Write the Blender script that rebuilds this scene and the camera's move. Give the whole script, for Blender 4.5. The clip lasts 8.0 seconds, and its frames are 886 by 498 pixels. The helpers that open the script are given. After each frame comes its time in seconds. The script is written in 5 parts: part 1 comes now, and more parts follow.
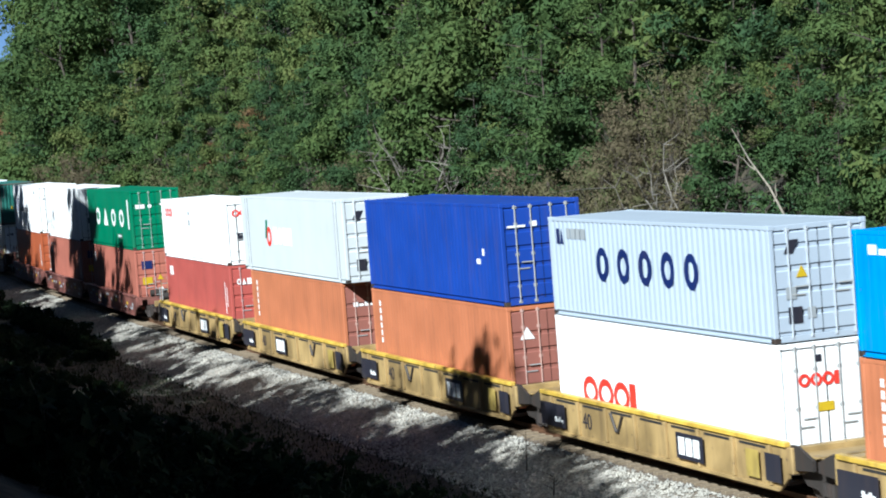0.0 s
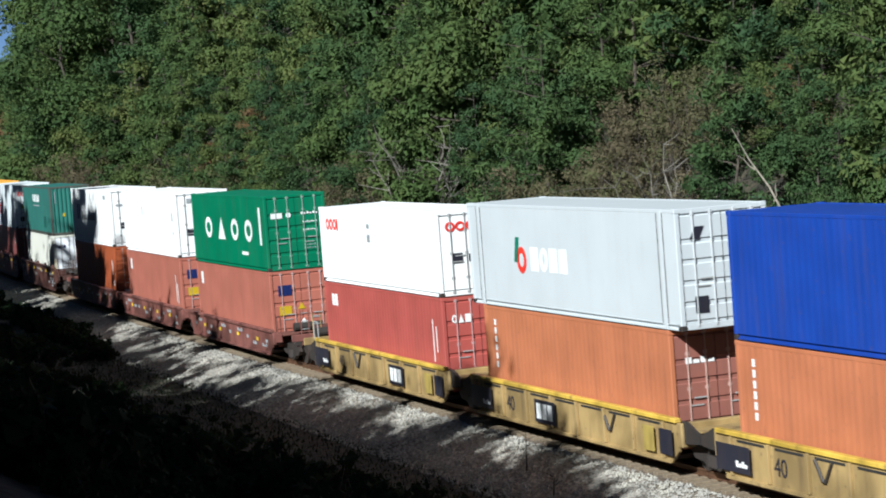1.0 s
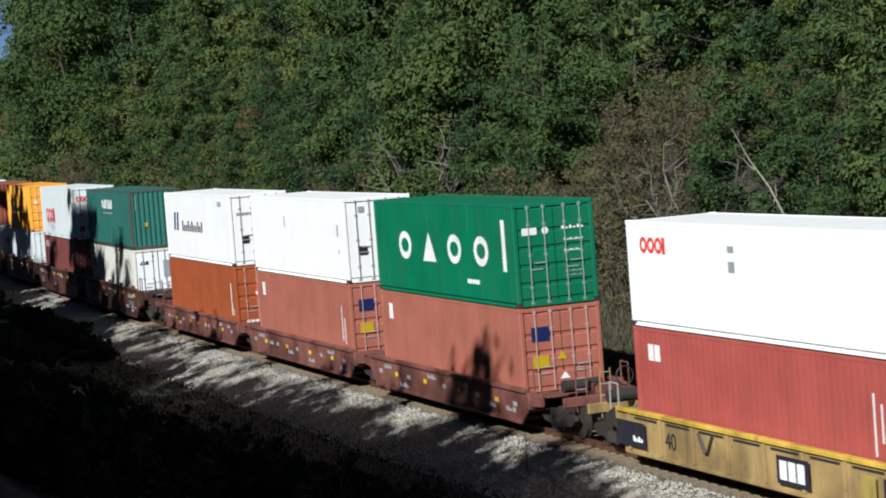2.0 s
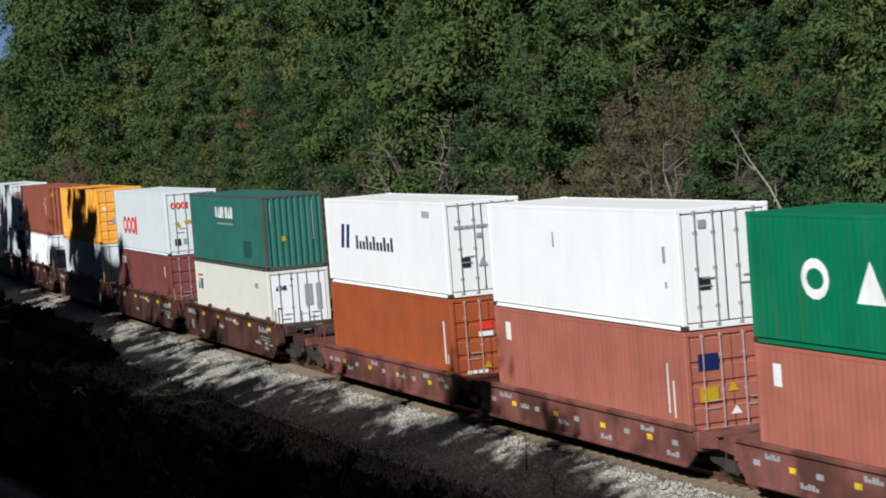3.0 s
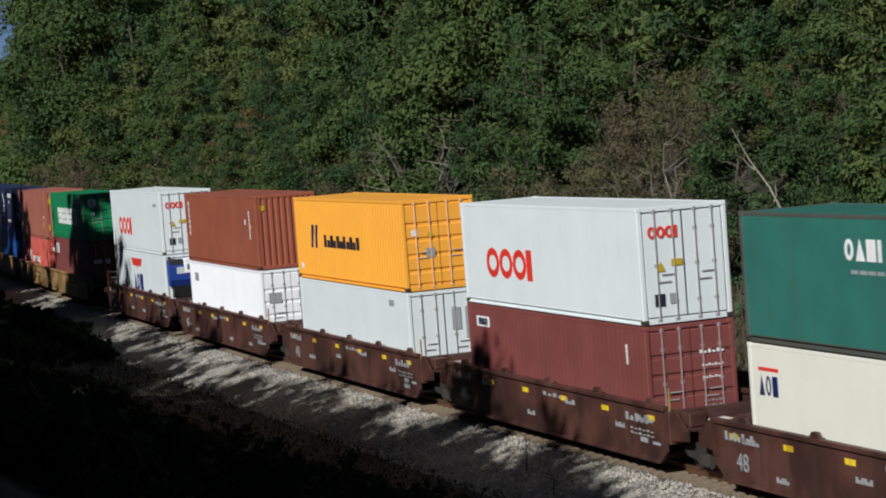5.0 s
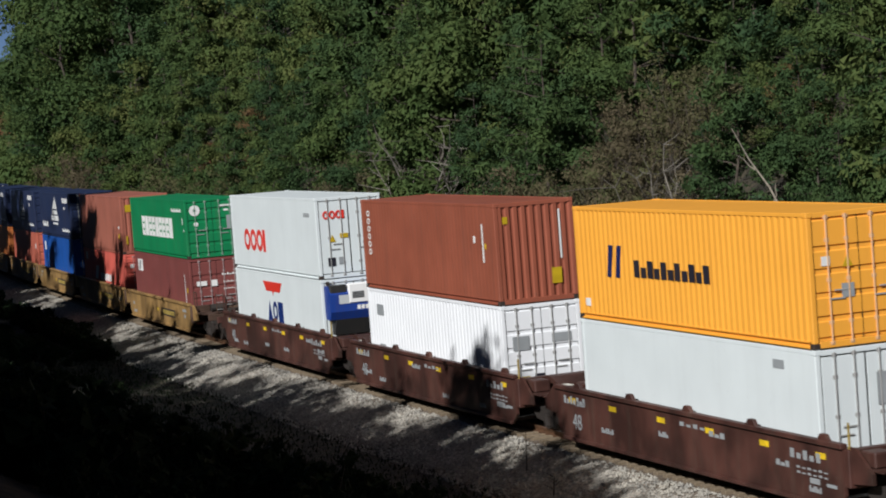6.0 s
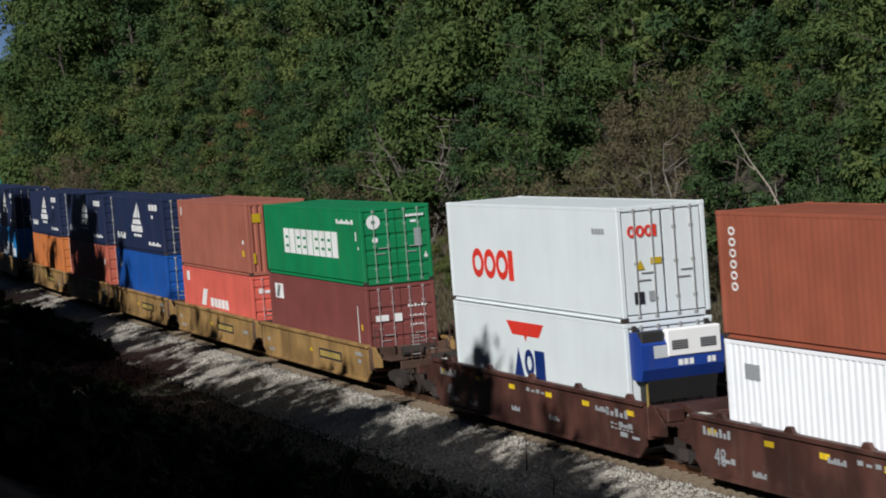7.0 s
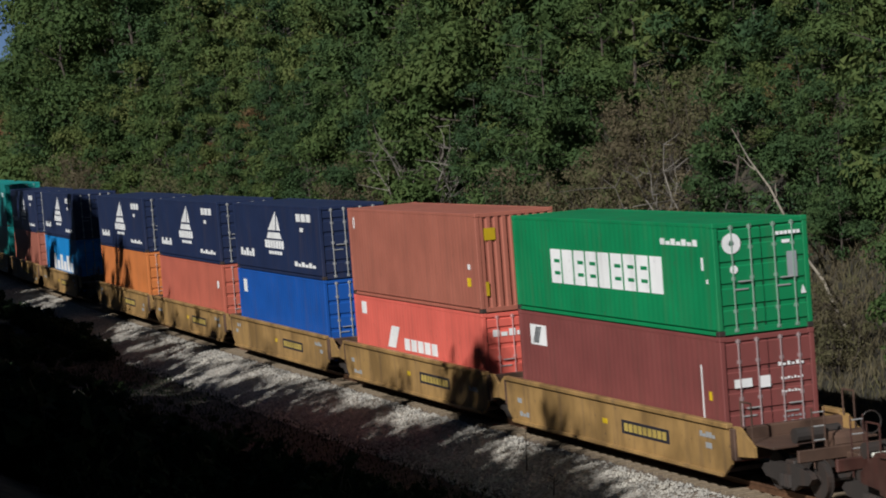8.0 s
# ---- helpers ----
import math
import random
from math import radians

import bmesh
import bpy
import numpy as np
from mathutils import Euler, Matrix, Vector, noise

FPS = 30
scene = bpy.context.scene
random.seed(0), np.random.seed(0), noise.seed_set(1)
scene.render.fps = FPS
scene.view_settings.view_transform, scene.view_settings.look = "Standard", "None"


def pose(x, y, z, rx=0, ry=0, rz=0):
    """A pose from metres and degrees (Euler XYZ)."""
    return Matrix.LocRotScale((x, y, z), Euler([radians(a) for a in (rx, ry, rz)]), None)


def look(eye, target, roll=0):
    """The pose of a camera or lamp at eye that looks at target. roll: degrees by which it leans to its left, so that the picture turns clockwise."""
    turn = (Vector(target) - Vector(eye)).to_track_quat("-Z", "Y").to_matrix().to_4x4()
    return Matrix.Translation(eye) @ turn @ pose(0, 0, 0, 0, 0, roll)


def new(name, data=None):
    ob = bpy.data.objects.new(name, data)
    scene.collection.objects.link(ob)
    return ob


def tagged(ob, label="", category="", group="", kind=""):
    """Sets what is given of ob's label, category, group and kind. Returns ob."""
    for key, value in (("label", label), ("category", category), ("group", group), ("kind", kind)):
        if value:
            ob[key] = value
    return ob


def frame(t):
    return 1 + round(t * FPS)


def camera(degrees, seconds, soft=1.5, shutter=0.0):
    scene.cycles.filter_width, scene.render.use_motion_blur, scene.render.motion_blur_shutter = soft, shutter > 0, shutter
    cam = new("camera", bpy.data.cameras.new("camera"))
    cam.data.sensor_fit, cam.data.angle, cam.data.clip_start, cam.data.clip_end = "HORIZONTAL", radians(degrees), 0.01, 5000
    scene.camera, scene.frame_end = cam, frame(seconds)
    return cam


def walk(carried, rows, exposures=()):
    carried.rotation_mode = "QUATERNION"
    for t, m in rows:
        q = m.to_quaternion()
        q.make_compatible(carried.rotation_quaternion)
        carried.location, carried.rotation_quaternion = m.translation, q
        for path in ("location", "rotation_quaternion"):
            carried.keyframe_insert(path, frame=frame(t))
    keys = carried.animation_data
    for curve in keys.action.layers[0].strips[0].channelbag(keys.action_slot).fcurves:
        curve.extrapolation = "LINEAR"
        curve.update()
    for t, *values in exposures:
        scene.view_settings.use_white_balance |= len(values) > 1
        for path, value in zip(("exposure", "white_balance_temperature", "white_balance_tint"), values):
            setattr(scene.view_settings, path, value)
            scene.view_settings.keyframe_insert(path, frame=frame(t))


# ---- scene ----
cam = camera(21.53, 8.0, soft=1.9, shutter=0.08)

# Track: a gentle arc. s runs along it in the train's direction, off to its far side, rail head at z = 0.
BEND = 0.00054471
SPEED, SLOWING = 25.9506, -0.00822
EYE = (0.0, -25.82, 8.928)


def along(s, off=0.0):
    h = BEND * s
    return math.sin(h) / BEND - off * math.sin(h), (1 - math.cos(h)) / BEND + off * math.cos(h)


def heading(s):
    return math.degrees(BEND * s)


def travelled(t):
    return SPEED * t + SLOWING * t * t / 2


YAW, TILT = radians(-68.292), radians(-3.3675)
AIM = Vector((math.sin(YAW) * math.cos(TILT), math.cos(YAW) * math.cos(TILT), math.sin(TILT)))
stand = look(EYE, Vector(EYE) + 50 * AIM, -4.37)
walk(cam, [(0, stand), (8, stand)], exposures=[(0, 1.03, 5750, 2), (0.5, 0.94, 5800, 2), (1.0, 0.72, 5950, 4), (1.5, 0.54, 6100, 6), (3.0, 0.27, 6250, 8), (4.5, 0.05, 6350, 9), (6.0, 0.0, 6400, 10), (8.0, 0.0, 6400, 10)])

# ---- world and sun ----
SUN_EL, SUN_X, SUN_Y = radians(34), 0.60, -0.80
world = bpy.data.worlds.new("sky")
scene.world = world
world.use_nodes = True
wn = world.node_tree.nodes
sky = wn.new("ShaderNodeTexSky")
sky.sky_type, sky.sun_disc, sky.air_density, sky.dust_density, sky.ozone_density = "NISHITA", False, 0.2, 0.0, 1.3
sky.sun_elevation, sky.sun_rotation = SUN_EL, math.atan2(SUN_X, SUN_Y)
wn["Background"].inputs["Strength"].default_value = 0.05
world.node_tree.links.new(sky.outputs["Color"], wn["Background"].inputs["Color"])
sun = new("sun", bpy.data.lights.new("sun", "SUN"))
sun.data.energy, sun.data.angle, sun.data.color = 5.0, radians(0.53), (1.0, 0.985, 0.965)
toward = Vector((SUN_X * math.cos(SUN_EL), SUN_Y * math.cos(SUN_EL), math.sin(SUN_EL)))
sun.matrix_world = look(toward * 60, (0, 0, 0))


# ---- materials ----
def shader(name):
    m = bpy.data.materials.new(name)
    m.use_nodes = True
    return m, m.node_tree.nodes, m.node_tree.links, m.node_tree.nodes["Principled BSDF"]


def noise_node(n, l, scale, detail=4, stretch=None, space="Object"):
    tc = n.new("ShaderNodeTexCoord")
    tex = n.new("ShaderNodeTexNoise")
    tex.inputs["Scale"].default_value, tex.inputs["Detail"].default_value = scale, detail
    if stretch:
        mp = n.new("ShaderNodeMapping")
        mp.inputs["Scale"].default_value = stretch
        l.new(tc.outputs[space], mp.inputs["Vector"])
        l.new(mp.outputs["Vector"], tex.inputs["Vector"])
    else:
        l.new(tc.outputs[space], tex.inputs["Vector"])
    return tex


def ramp(n, l, source, stops):
    r = n.new("ShaderNodeValToRGB")
    while len(r.color_ramp.elements) < len(stops):
        r.color_ramp.elements.new(0.5)
    for e, (p, c) in zip(r.color_ramp.elements, stops):
        e.position, e.color = p, (*c[:3], 1)
    l.new(source, r.inputs["Fac"])
    return r


def mix(n, l, fac, a, b, kind="MIX"):
    m = n.new("ShaderNodeMix")
    m.data_type, m.blend_type = "RGBA", kind
    for sock, val in ((m.inputs[0], fac), (m.inputs[6], a), (m.inputs[7], b)):
        if isinstance(val, (int, float)):
            sock.default_value = val
        elif isinstance(val, tuple):
            sock.default_value = (*val[:3], 1)
        else:
            l.new(val, sock)
    return m.outputs[2]


def bump(n, l, bsdf, height, strength, dist=0.02):
    b = n.new("ShaderNodeBump")
    b.inputs["Strength"].default_value, b.inputs["Distance"].default_value = strength, dist
    l.new(height, b.inputs["Height"])
    l.new(b.outputs["Normal"], bsdf.inputs["Normal"])


def shade(c, f):
    return tuple(min(1, x * f) for x in c)


def paint(name, col, grime=0.35, rough=0.5, dirt=(0.09, 0.06, 0.045), metal=0.0):
    """Weathered paint: faded patches, vertical streaks, rust specks."""
    m, n, l, b = shader(name)
    fade = noise_node(n, l, 0.7, 3)
    base = ramp(n, l, fade.outputs["Fac"], [(0.3, shade(col, 0.86 if grime > 0.1 else 0.95)), (0.7, shade(col, 1.08 if grime > 0.1 else 1.02))])
    streak = noise_node(n, l, 1.0, 5, (3.5, 3.5, 0.35))
    sr = ramp(n, l, streak.outputs["Fac"], [(0.5, (0, 0, 0)), (0.8, (1, 1, 1))])
    amt = n.new("ShaderNodeMath")
    amt.operation = "MULTIPLY"
    amt.inputs[1].default_value = grime
    l.new(sr.outputs["Color"], amt.inputs[0])
    c = mix(n, l, amt.outputs[0], base.outputs["Color"], dirt)
    speck = noise_node(n, l, 7, 6)
    pr = ramp(n, l, speck.outputs["Fac"], [(0.66, (0, 0, 0)), (0.72, (1, 1, 1))])
    amt2 = n.new("ShaderNodeMath")
    amt2.operation = "MULTIPLY"
    amt2.inputs[1].default_value = grime * 1.1
    l.new(pr.outputs["Color"], amt2.inputs[0])
    c = mix(n, l, amt2.outputs[0], c, dirt)
    if grime > 0.5:
        soot = noise_node(n, l, 0.9, 6, (1.0, 1.0, 0.8))
        so = ramp(n, l, soot.outputs["Fac"], [(0.42, (0.25, 0.23, 0.22)), (0.62, (1.08, 1.06, 1.04))])
        c = mix(n, l, 0.7 if sum(col) < 0.4 else 0.5, c, so.outputs["Color"], "MULTIPLY")
    l.new(c, b.inputs["Base Color"])
    b.inputs["Roughness"].default_value, b.inputs["Metallic"].default_value = rough, metal
    bump(n, l, b, speck.outputs["Fac"], 0.15, 0.01)
    return m


PAINTS = {}
COLOURS = dict(
    cosco_grey=(0.37, 0.425, 0.49), reefer_white=(0.86, 0.86, 0.85), deep_blue=(0.012, 0.05, 0.30), orange_brown=(0.46, 0.160, 0.075),
    pale_grey=(0.53, 0.56, 0.57), faded_red=(0.40, 0.085, 0.07), emerald=(0.004, 0.16, 0.075), salmon=(0.39, 0.130, 0.09),
    rust_red=(0.36, 0.085, 0.03), bottle_green=(0.030, 0.150, 0.122), cream=(0.72, 0.71, 0.62), maroon=(0.205, 0.060, 0.054),
    amber=(0.90, 0.40, 0.05), light_grey=(0.70, 0.755, 0.76), brick=(0.31, 0.090, 0.052), white=(0.84, 0.86, 0.88),
    leaf_green=(0.006, 0.21, 0.075), faded_brown=(0.37, 0.125, 0.085), coral=(0.70, 0.135, 0.10), navy=(0.015, 0.026, 0.070),
    royal=(0.010, 0.085, 0.36), sky_blue=(0.01, 0.24, 0.60), dull_coral=(0.50, 0.13, 0.085), orange=(0.60, 0.19, 0.055), teal=(0.01, 0.24, 0.22),
    car_yellow=(0.37, 0.255, 0.105), rail_yellow=(0.66, 0.44, 0.07), car_brown=(0.080, 0.031, 0.023), car_rust=(0.10, 0.058, 0.040), car_purple=(0.20, 0.075, 0.06), car_tan=(0.33, 0.20, 0.072),
    door_brown=(0.27, 0.105, 0.080), mark_white=(0.82, 0.82, 0.80), mark_navy=(0.007, 0.018, 0.095), mark_red=(0.70, 0.04, 0.025), mark_blue=(0.006, 0.026, 0.15), mark_dark=(0.02, 0.02, 0.03),
    mark_yellow=(0.80, 0.55, 0.02), mark_grey=(0.30, 0.32, 0.33), mark_green=(0.01, 0.16, 0.10), mark_dim_green=(0.010, 0.085, 0.065), plate_yellow=(0.42, 0.31, 0.08), post_olive=(0.075, 0.08, 0.068), genset_blue=(0.012, 0.05, 0.28))


def col(name):
    if name not in PAINTS:
        car = name.startswith("car_")
        light = sum(COLOURS[name]) > 1.2
        g = 0.62 if car else (0.045 if light else 0.24)
        if name.startswith("mark"):
            g = 0.25
        if "yellow" in name:
            g = 0.6
        PAINTS[name] = paint("paint_" + name, COLOURS[name], g, 0.55 if car else 0.45)
    return PAINTS[name]


STEEL = paint("dark_steel", (0.045, 0.038, 0.034), 0.4, 0.6, (0.10, 0.05, 0.03), 0.3)
GALV = paint("galvanised_steel", (0.36, 0.36, 0.35), 0.3, 0.5, (0.12, 0.08, 0.06), 0.15)
SEAL = paint("black_rubber", (0.02, 0.02, 0.02), 0.1, 0.7)


def plain(name, c, rough=0.7, scale=3.0, spread=0.35, relief=0.4, dist=0.03, metal=0.0):
    m, n, l, b = shader(name)
    a = noise_node(n, l, scale, 6)
    big = noise_node(n, l, scale * 0.13, 3)
    r = ramp(n, l, a.outputs["Fac"], [(0.3, shade(c, 1 - spread)), (0.72, shade(c, 1 + spread))])
    r2 = ramp(n, l, big.outputs["Fac"], [(0.3, (0.72, 0.72, 0.72)), (0.7, (1.15, 1.12, 1.05))])
    l.new(mix(n, l, 1.0, r.outputs["Color"], r2.outputs["Color"], "MULTIPLY"), b.inputs["Base Color"])
    b.inputs["Roughness"].default_value, b.inputs["Metallic"].default_value = rough, metal
    bump(n, l, b, a.outputs["Fac"], relief, dist)
    return m


DEAD_BARK = plain("dead_bark", (0.17, 0.155, 0.135), 0.9, 6, 0.3)
BARK = plain("bark", (0.06, 0.048, 0.038), 0.9, 5, 0.4)
PALE_BARK = plain("pale_bark", (0.20, 0.178, 0.145), 0.9, 6, 0.3)
TIE = plain("creosoted_timber", (0.22, 0.17, 0.115), 0.85, 6, 0.4)
RAIL = plain("rusty_rail", (0.16, 0.085, 0.05), 0.5, 8, 0.3, 0.2, 0.01, 0.5)
STONE = plain("ballast_stone", (0.31, 0.295, 0.265), 0.9, 9, 0.35, 0.6, 0.03)


def foliage(name, cols, through_light=0.14):
    """Leaves: hue from tree to tree, from bough to bough and a little from leaf to leaf."""
    m, n, l, b = shader(name)
    info, geo = n.new("ShaderNodeObjectInfo"), n.new("ShaderNodeNewGeometry")
    bough = noise_node(n, l, 0.55, 2)
    total = None
    for source, weight in ((info.outputs["Random"], 0.62), (geo.outputs["Random Per Island"], 0.12), (bough.outputs["Fac"], 0.9)):
        k = n.new("ShaderNodeMath")
        k.operation = "MULTIPLY_ADD"
        k.inputs[1].default_value = weight
        k.inputs[2].default_value = -0.37
        l.new(source, k.inputs[0])
        if total:
            l.new(total, k.inputs[2])
        total = k.outputs[0]
    r = ramp(n, l, total, [(i / (len(cols) - 1), c) for i, c in enumerate(cols)])
    l.new(r.outputs["Color"], b.inputs["Base Color"])
    b.inputs["Roughness"].default_value = 0.8
    b.inputs["Specular IOR Level"].default_value = 0.12
    tr = n.new("ShaderNodeBsdfTranslucent")
    l.new(r.outputs["Color"], tr.inputs["Color"])
    mx = n.new("ShaderNodeMixShader")
    mx.inputs[0].default_value = through_light
    l.new(b.outputs[0], mx.inputs[1])
    l.new(tr.outputs[0], mx.inputs[2])
    l.new(mx.outputs[0], n["Material Output"].inputs["Surface"])
    return m


PINE_LEAF = foliage("pine_needles", [(0.035, 0.070, 0.033), (0.056, 0.100, 0.039), (0.089, 0.132, 0.042), (0.126, 0.153, 0.050)], 0.36)
OAK_LEAF = foliage("oak_leaves", [(0.046, 0.083, 0.032), (0.072, 0.115, 0.037), (0.107, 0.135, 0.042), (0.153, 0.153, 0.054)], 0.36)
BROWN_LEAF = foliage("autumn_leaves", [(0.113, 0.065, 0.034), (0.158, 0.086, 0.045), (0.149, 0.108, 0.049), (0.090, 0.108, 0.041)], 0.3)
PALE_LEAF = foliage("pale_leaves", [(0.035, 0.075, 0.035), (0.06, 0.11, 0.055), (0.10, 0.15, 0.085)], 0.3)
DRY_LEAF = foliage("dry_scrub", [(0.090, 0.075, 0.045), (0.131, 0.108, 0.065), (0.113, 0.113, 0.052), (0.077, 0.097, 0.038)], 0.3)
# Bushes and weeds: shade of the near bank is put into the leaf colour.
SHADED_LEAF = foliage("shaded_leaves", [(0.008, 0.016, 0.006), (0.014, 0.026, 0.009), (0.026, 0.036, 0.014)])


def ground_material():
    """Ballast beside the rails, then leaf litter and dry grass, darkened to hold the bank's shade."""
    m, n, l, b = shader("ground_cover")
    tc = n.new("ShaderNodeTexCoord")
    at = n.new("ShaderNodeAttribute")
    at.attribute_name = "bed"
    stones = n.new("ShaderNodeTexVoronoi")
    stones.inputs["Scale"].default_value = 11
    l.new(tc.outputs["Object"], stones.inputs["Vector"])
    tone = n.new("ShaderNodeSeparateColor")
    l.new(stones.outputs["Color"], tone.inputs[0])
    g = ramp(n, l, tone.outputs[0], [(0.0, (0.15, 0.138, 0.12)), (0.5, (0.31, 0.288, 0.25)), (1.0, (0.47, 0.44, 0.385))])
    stain = noise_node(n, l, 0.5, 4)
    sr = ramp(n, l, stain.outputs["Fac"], [(0.35, (0.75, 0.70, 0.64)), (0.65, (1.0, 1.0, 1.0))])
    gravel = mix(n, l, 1.0, g.outputs["Color"], sr.outputs["Color"], "MULTIPLY")
    rust = n.new("ShaderNodeAttribute")
    rust.attribute_name = "rust"
    gravel = mix(n, l, rust.outputs["Fac"], gravel, (0.11, 0.074, 0.046))
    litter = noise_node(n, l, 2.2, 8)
    # Leaf litter tones, lowered towards black to carry the near bank's shade.
    shaded_litter = ramp(n, l, litter.outputs["Fac"], [(0.3, (0.010, 0.009, 0.006)), (0.5, (0.028, 0.024, 0.015)), (0.7, (0.075, 0.062, 0.036))])
    l.new(mix(n, l, at.outputs["Fac"], shaded_litter.outputs["Color"], gravel), b.inputs["Base Color"])
    b.inputs["Roughness"].default_value = 0.95
    bump(n, l, b, stones.outputs["Distance"], 0.9, 0.05)
    return m


# ---- mesh helpers ----
def mesh_of(name, verts, faces, mats):
    me = bpy.data.meshes.new(name)
    me.from_pydata(verts, [], faces)
    for mt in (mats if isinstance(mats, (list, tuple)) else [mats]):
        me.materials.append(mt)
    me.update()
    return me


def part(name, bm, material, parent, label=""):
    """A bmesh as one mesh object under a thing or a part."""
    me = bpy.data.meshes.new(name)
    bmesh.ops.recalc_face_normals(bm, faces=bm.faces)
    bm.to_mesh(me)
    bm.free()
    me.materials.append(material)
    ob = new(name, me)
    ob.parent = parent
    if label:
        tagged(ob, label)
    return ob


def shared(name, me, parent, m=None):
    ob = new(name, me)
    ob.parent = parent
    if m is not None:
        ob.matrix_basis = m
    return ob


def box(bm, x0, x1, y0, y1, z0, z1, bevel=0.0):
    r = bmesh.ops.create_cube(bm, size=1.0, matrix=Matrix.Translation(((x0 + x1) / 2, (y0 + y1) / 2, (z0 + z1) / 2)) @ Matrix.Diagonal((abs(x1 - x0), abs(y1 - y0), abs(z1 - z0), 1)))
    if bevel:
        edges = list({e for v in r["verts"] for e in v.link_edges})
        bmesh.ops.bevel(bm, geom=edges, offset=bevel, segments=1, affect="EDGES")


def rod(bm, a, b, r, seg=8, r2=None):
    a, b = Vector(a), Vector(b)
    d = b - a
    m = Matrix.Translation((a + b) / 2) @ d.to_track_quat("Z", "Y").to_matrix().to_4x4()
    bmesh.ops.create_cone(bm, cap_ends=True, segments=seg, radius1=r, radius2=r if r2 is None else r2, depth=d.length, matrix=m)


def pipe(bm, pts, r, seg=6, closed=False):
    """A bent pipe through the points, in one piece."""
    rings = []
    for i, p in enumerate(pts):
        d = (pts[(i + 1) % len(pts)] - pts[i - 1]) if closed else (pts[min(i + 1, len(pts) - 1)] - pts[max(i - 1, 0)])
        u = d.normalized().cross(Vector((0.3, 0.5, 0.81))).normalized()
        w = d.normalized().cross(u)
        rings.append([bm.verts.new(p + (u * math.cos(6.2832 * k / seg) + w * math.sin(6.2832 * k / seg)) * r) for k in range(seg)])
    for a, b in zip(rings, rings[1:] + (rings[:1] if closed else [])):
        for k in range(seg):
            q = (k + 1) % seg
            bm.faces.new((a[k], a[q], b[q], b[k]))
    if not closed:
        bm.faces.new(rings[0])
        bm.faces.new(rings[-1][::-1])


def prism(bm, pts, y0, y1):
    """A solid from an outline in x, z, between two y."""
    a = [bm.verts.new((x, y0, z)) for x, z in pts]
    b = [bm.verts.new((x, y1, z)) for x, z in pts]
    bm.faces.new(a)
    bm.faces.new(b[::-1])
    for i in range(len(pts)):
        j = (i + 1) % len(pts)
        bm.faces.new((a[i], b[i], b[j], a[j]))


# ---- ground ----
PROFILE = [(-1500, 9), (-200, 9), (-60, 7.8), (-27, 7.1), (-24, 6.0), (-21, 3.9), (-17, 1.5), (-12, 0.1), (-8, -0.65), (-6.6, -0.9), (-5.2, -0.95), (-4.3, -0.85), (-2.1, -0.27), (-1.6, -0.24), (0, -0.23), (1.6, -0.24),
           (2.1, -0.27), (4.3, -0.85), (5.6, -0.95), (7.5, -0.4), (11, 2.3), (20, 9.3), (32, 17.5), (45, 23.0), (80, 26), (200, 28), (1500, 30)]


def height(s, off):
    for (a, za), (b, zb) in zip(PROFILE, PROFILE[1:]):
        if a <= off <= b:
            z = za + (zb - za) * (off - a) / (b - a)
            rough = min(1.0, max(0.0, (abs(off) - 5.0) / 6.0))
            return z + rough * 0.7 * noise.noise((s * 0.11, off * 0.13, 0.3)) + 0.04 * noise.noise((s * 0.9, off * 1.3, 5))
    return 0.0


def make_ground():
    ss = [-3000, -2000, -1200, -800, -500, -400] + [-330 + 1.5 * i for i in range(235)] + [40, 80, 150, 300, 600, 1200, 2000]
    offs = [-1500, -600, -200, -100, -60, -40, -30, -26, -22] + [-19 + 0.7 * i for i in range(41)] + [11, 13, 15, 17, 20, 23, 26, 30, 35, 40, 50, 80, 130, 200, 600, 1500]
    verts, bed, rust = [], [], []
    for s in ss:
        for o in offs:
            x, y = along(s, o)
            verts.append((x, y, height(s, o)))
            # Gravel stops short: dark litter colour stands in for shade on the outer ballast.
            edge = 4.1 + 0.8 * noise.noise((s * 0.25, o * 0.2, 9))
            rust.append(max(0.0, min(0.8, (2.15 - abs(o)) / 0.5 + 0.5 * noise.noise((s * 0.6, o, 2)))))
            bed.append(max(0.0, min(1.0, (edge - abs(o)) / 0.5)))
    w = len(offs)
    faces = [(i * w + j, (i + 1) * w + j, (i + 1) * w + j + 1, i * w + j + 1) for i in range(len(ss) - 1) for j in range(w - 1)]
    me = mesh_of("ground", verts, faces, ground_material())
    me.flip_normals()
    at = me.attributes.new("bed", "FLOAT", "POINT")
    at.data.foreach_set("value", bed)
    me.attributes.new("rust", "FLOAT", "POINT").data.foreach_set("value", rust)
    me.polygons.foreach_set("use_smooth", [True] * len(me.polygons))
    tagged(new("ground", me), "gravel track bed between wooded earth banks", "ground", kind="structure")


make_ground()


def strip(bm, s0, s1, step, section):
    """Sweeps a closed section of (off, z) along the track."""
    rings = []
    s = s0
    while s <= s1:
        rings.append([bm.verts.new((*along(s, o), z)) for o, z in section])
        s += step
    for a, b in zip(rings, rings[1:]):
        for i in range(len(section)):
            j = (i + 1) % len(section)
            bm.faces.new((a[i], a[j], b[j], b[i]))
    bm.faces.new(rings[0])
    bm.faces.new(rings[-1][::-1])


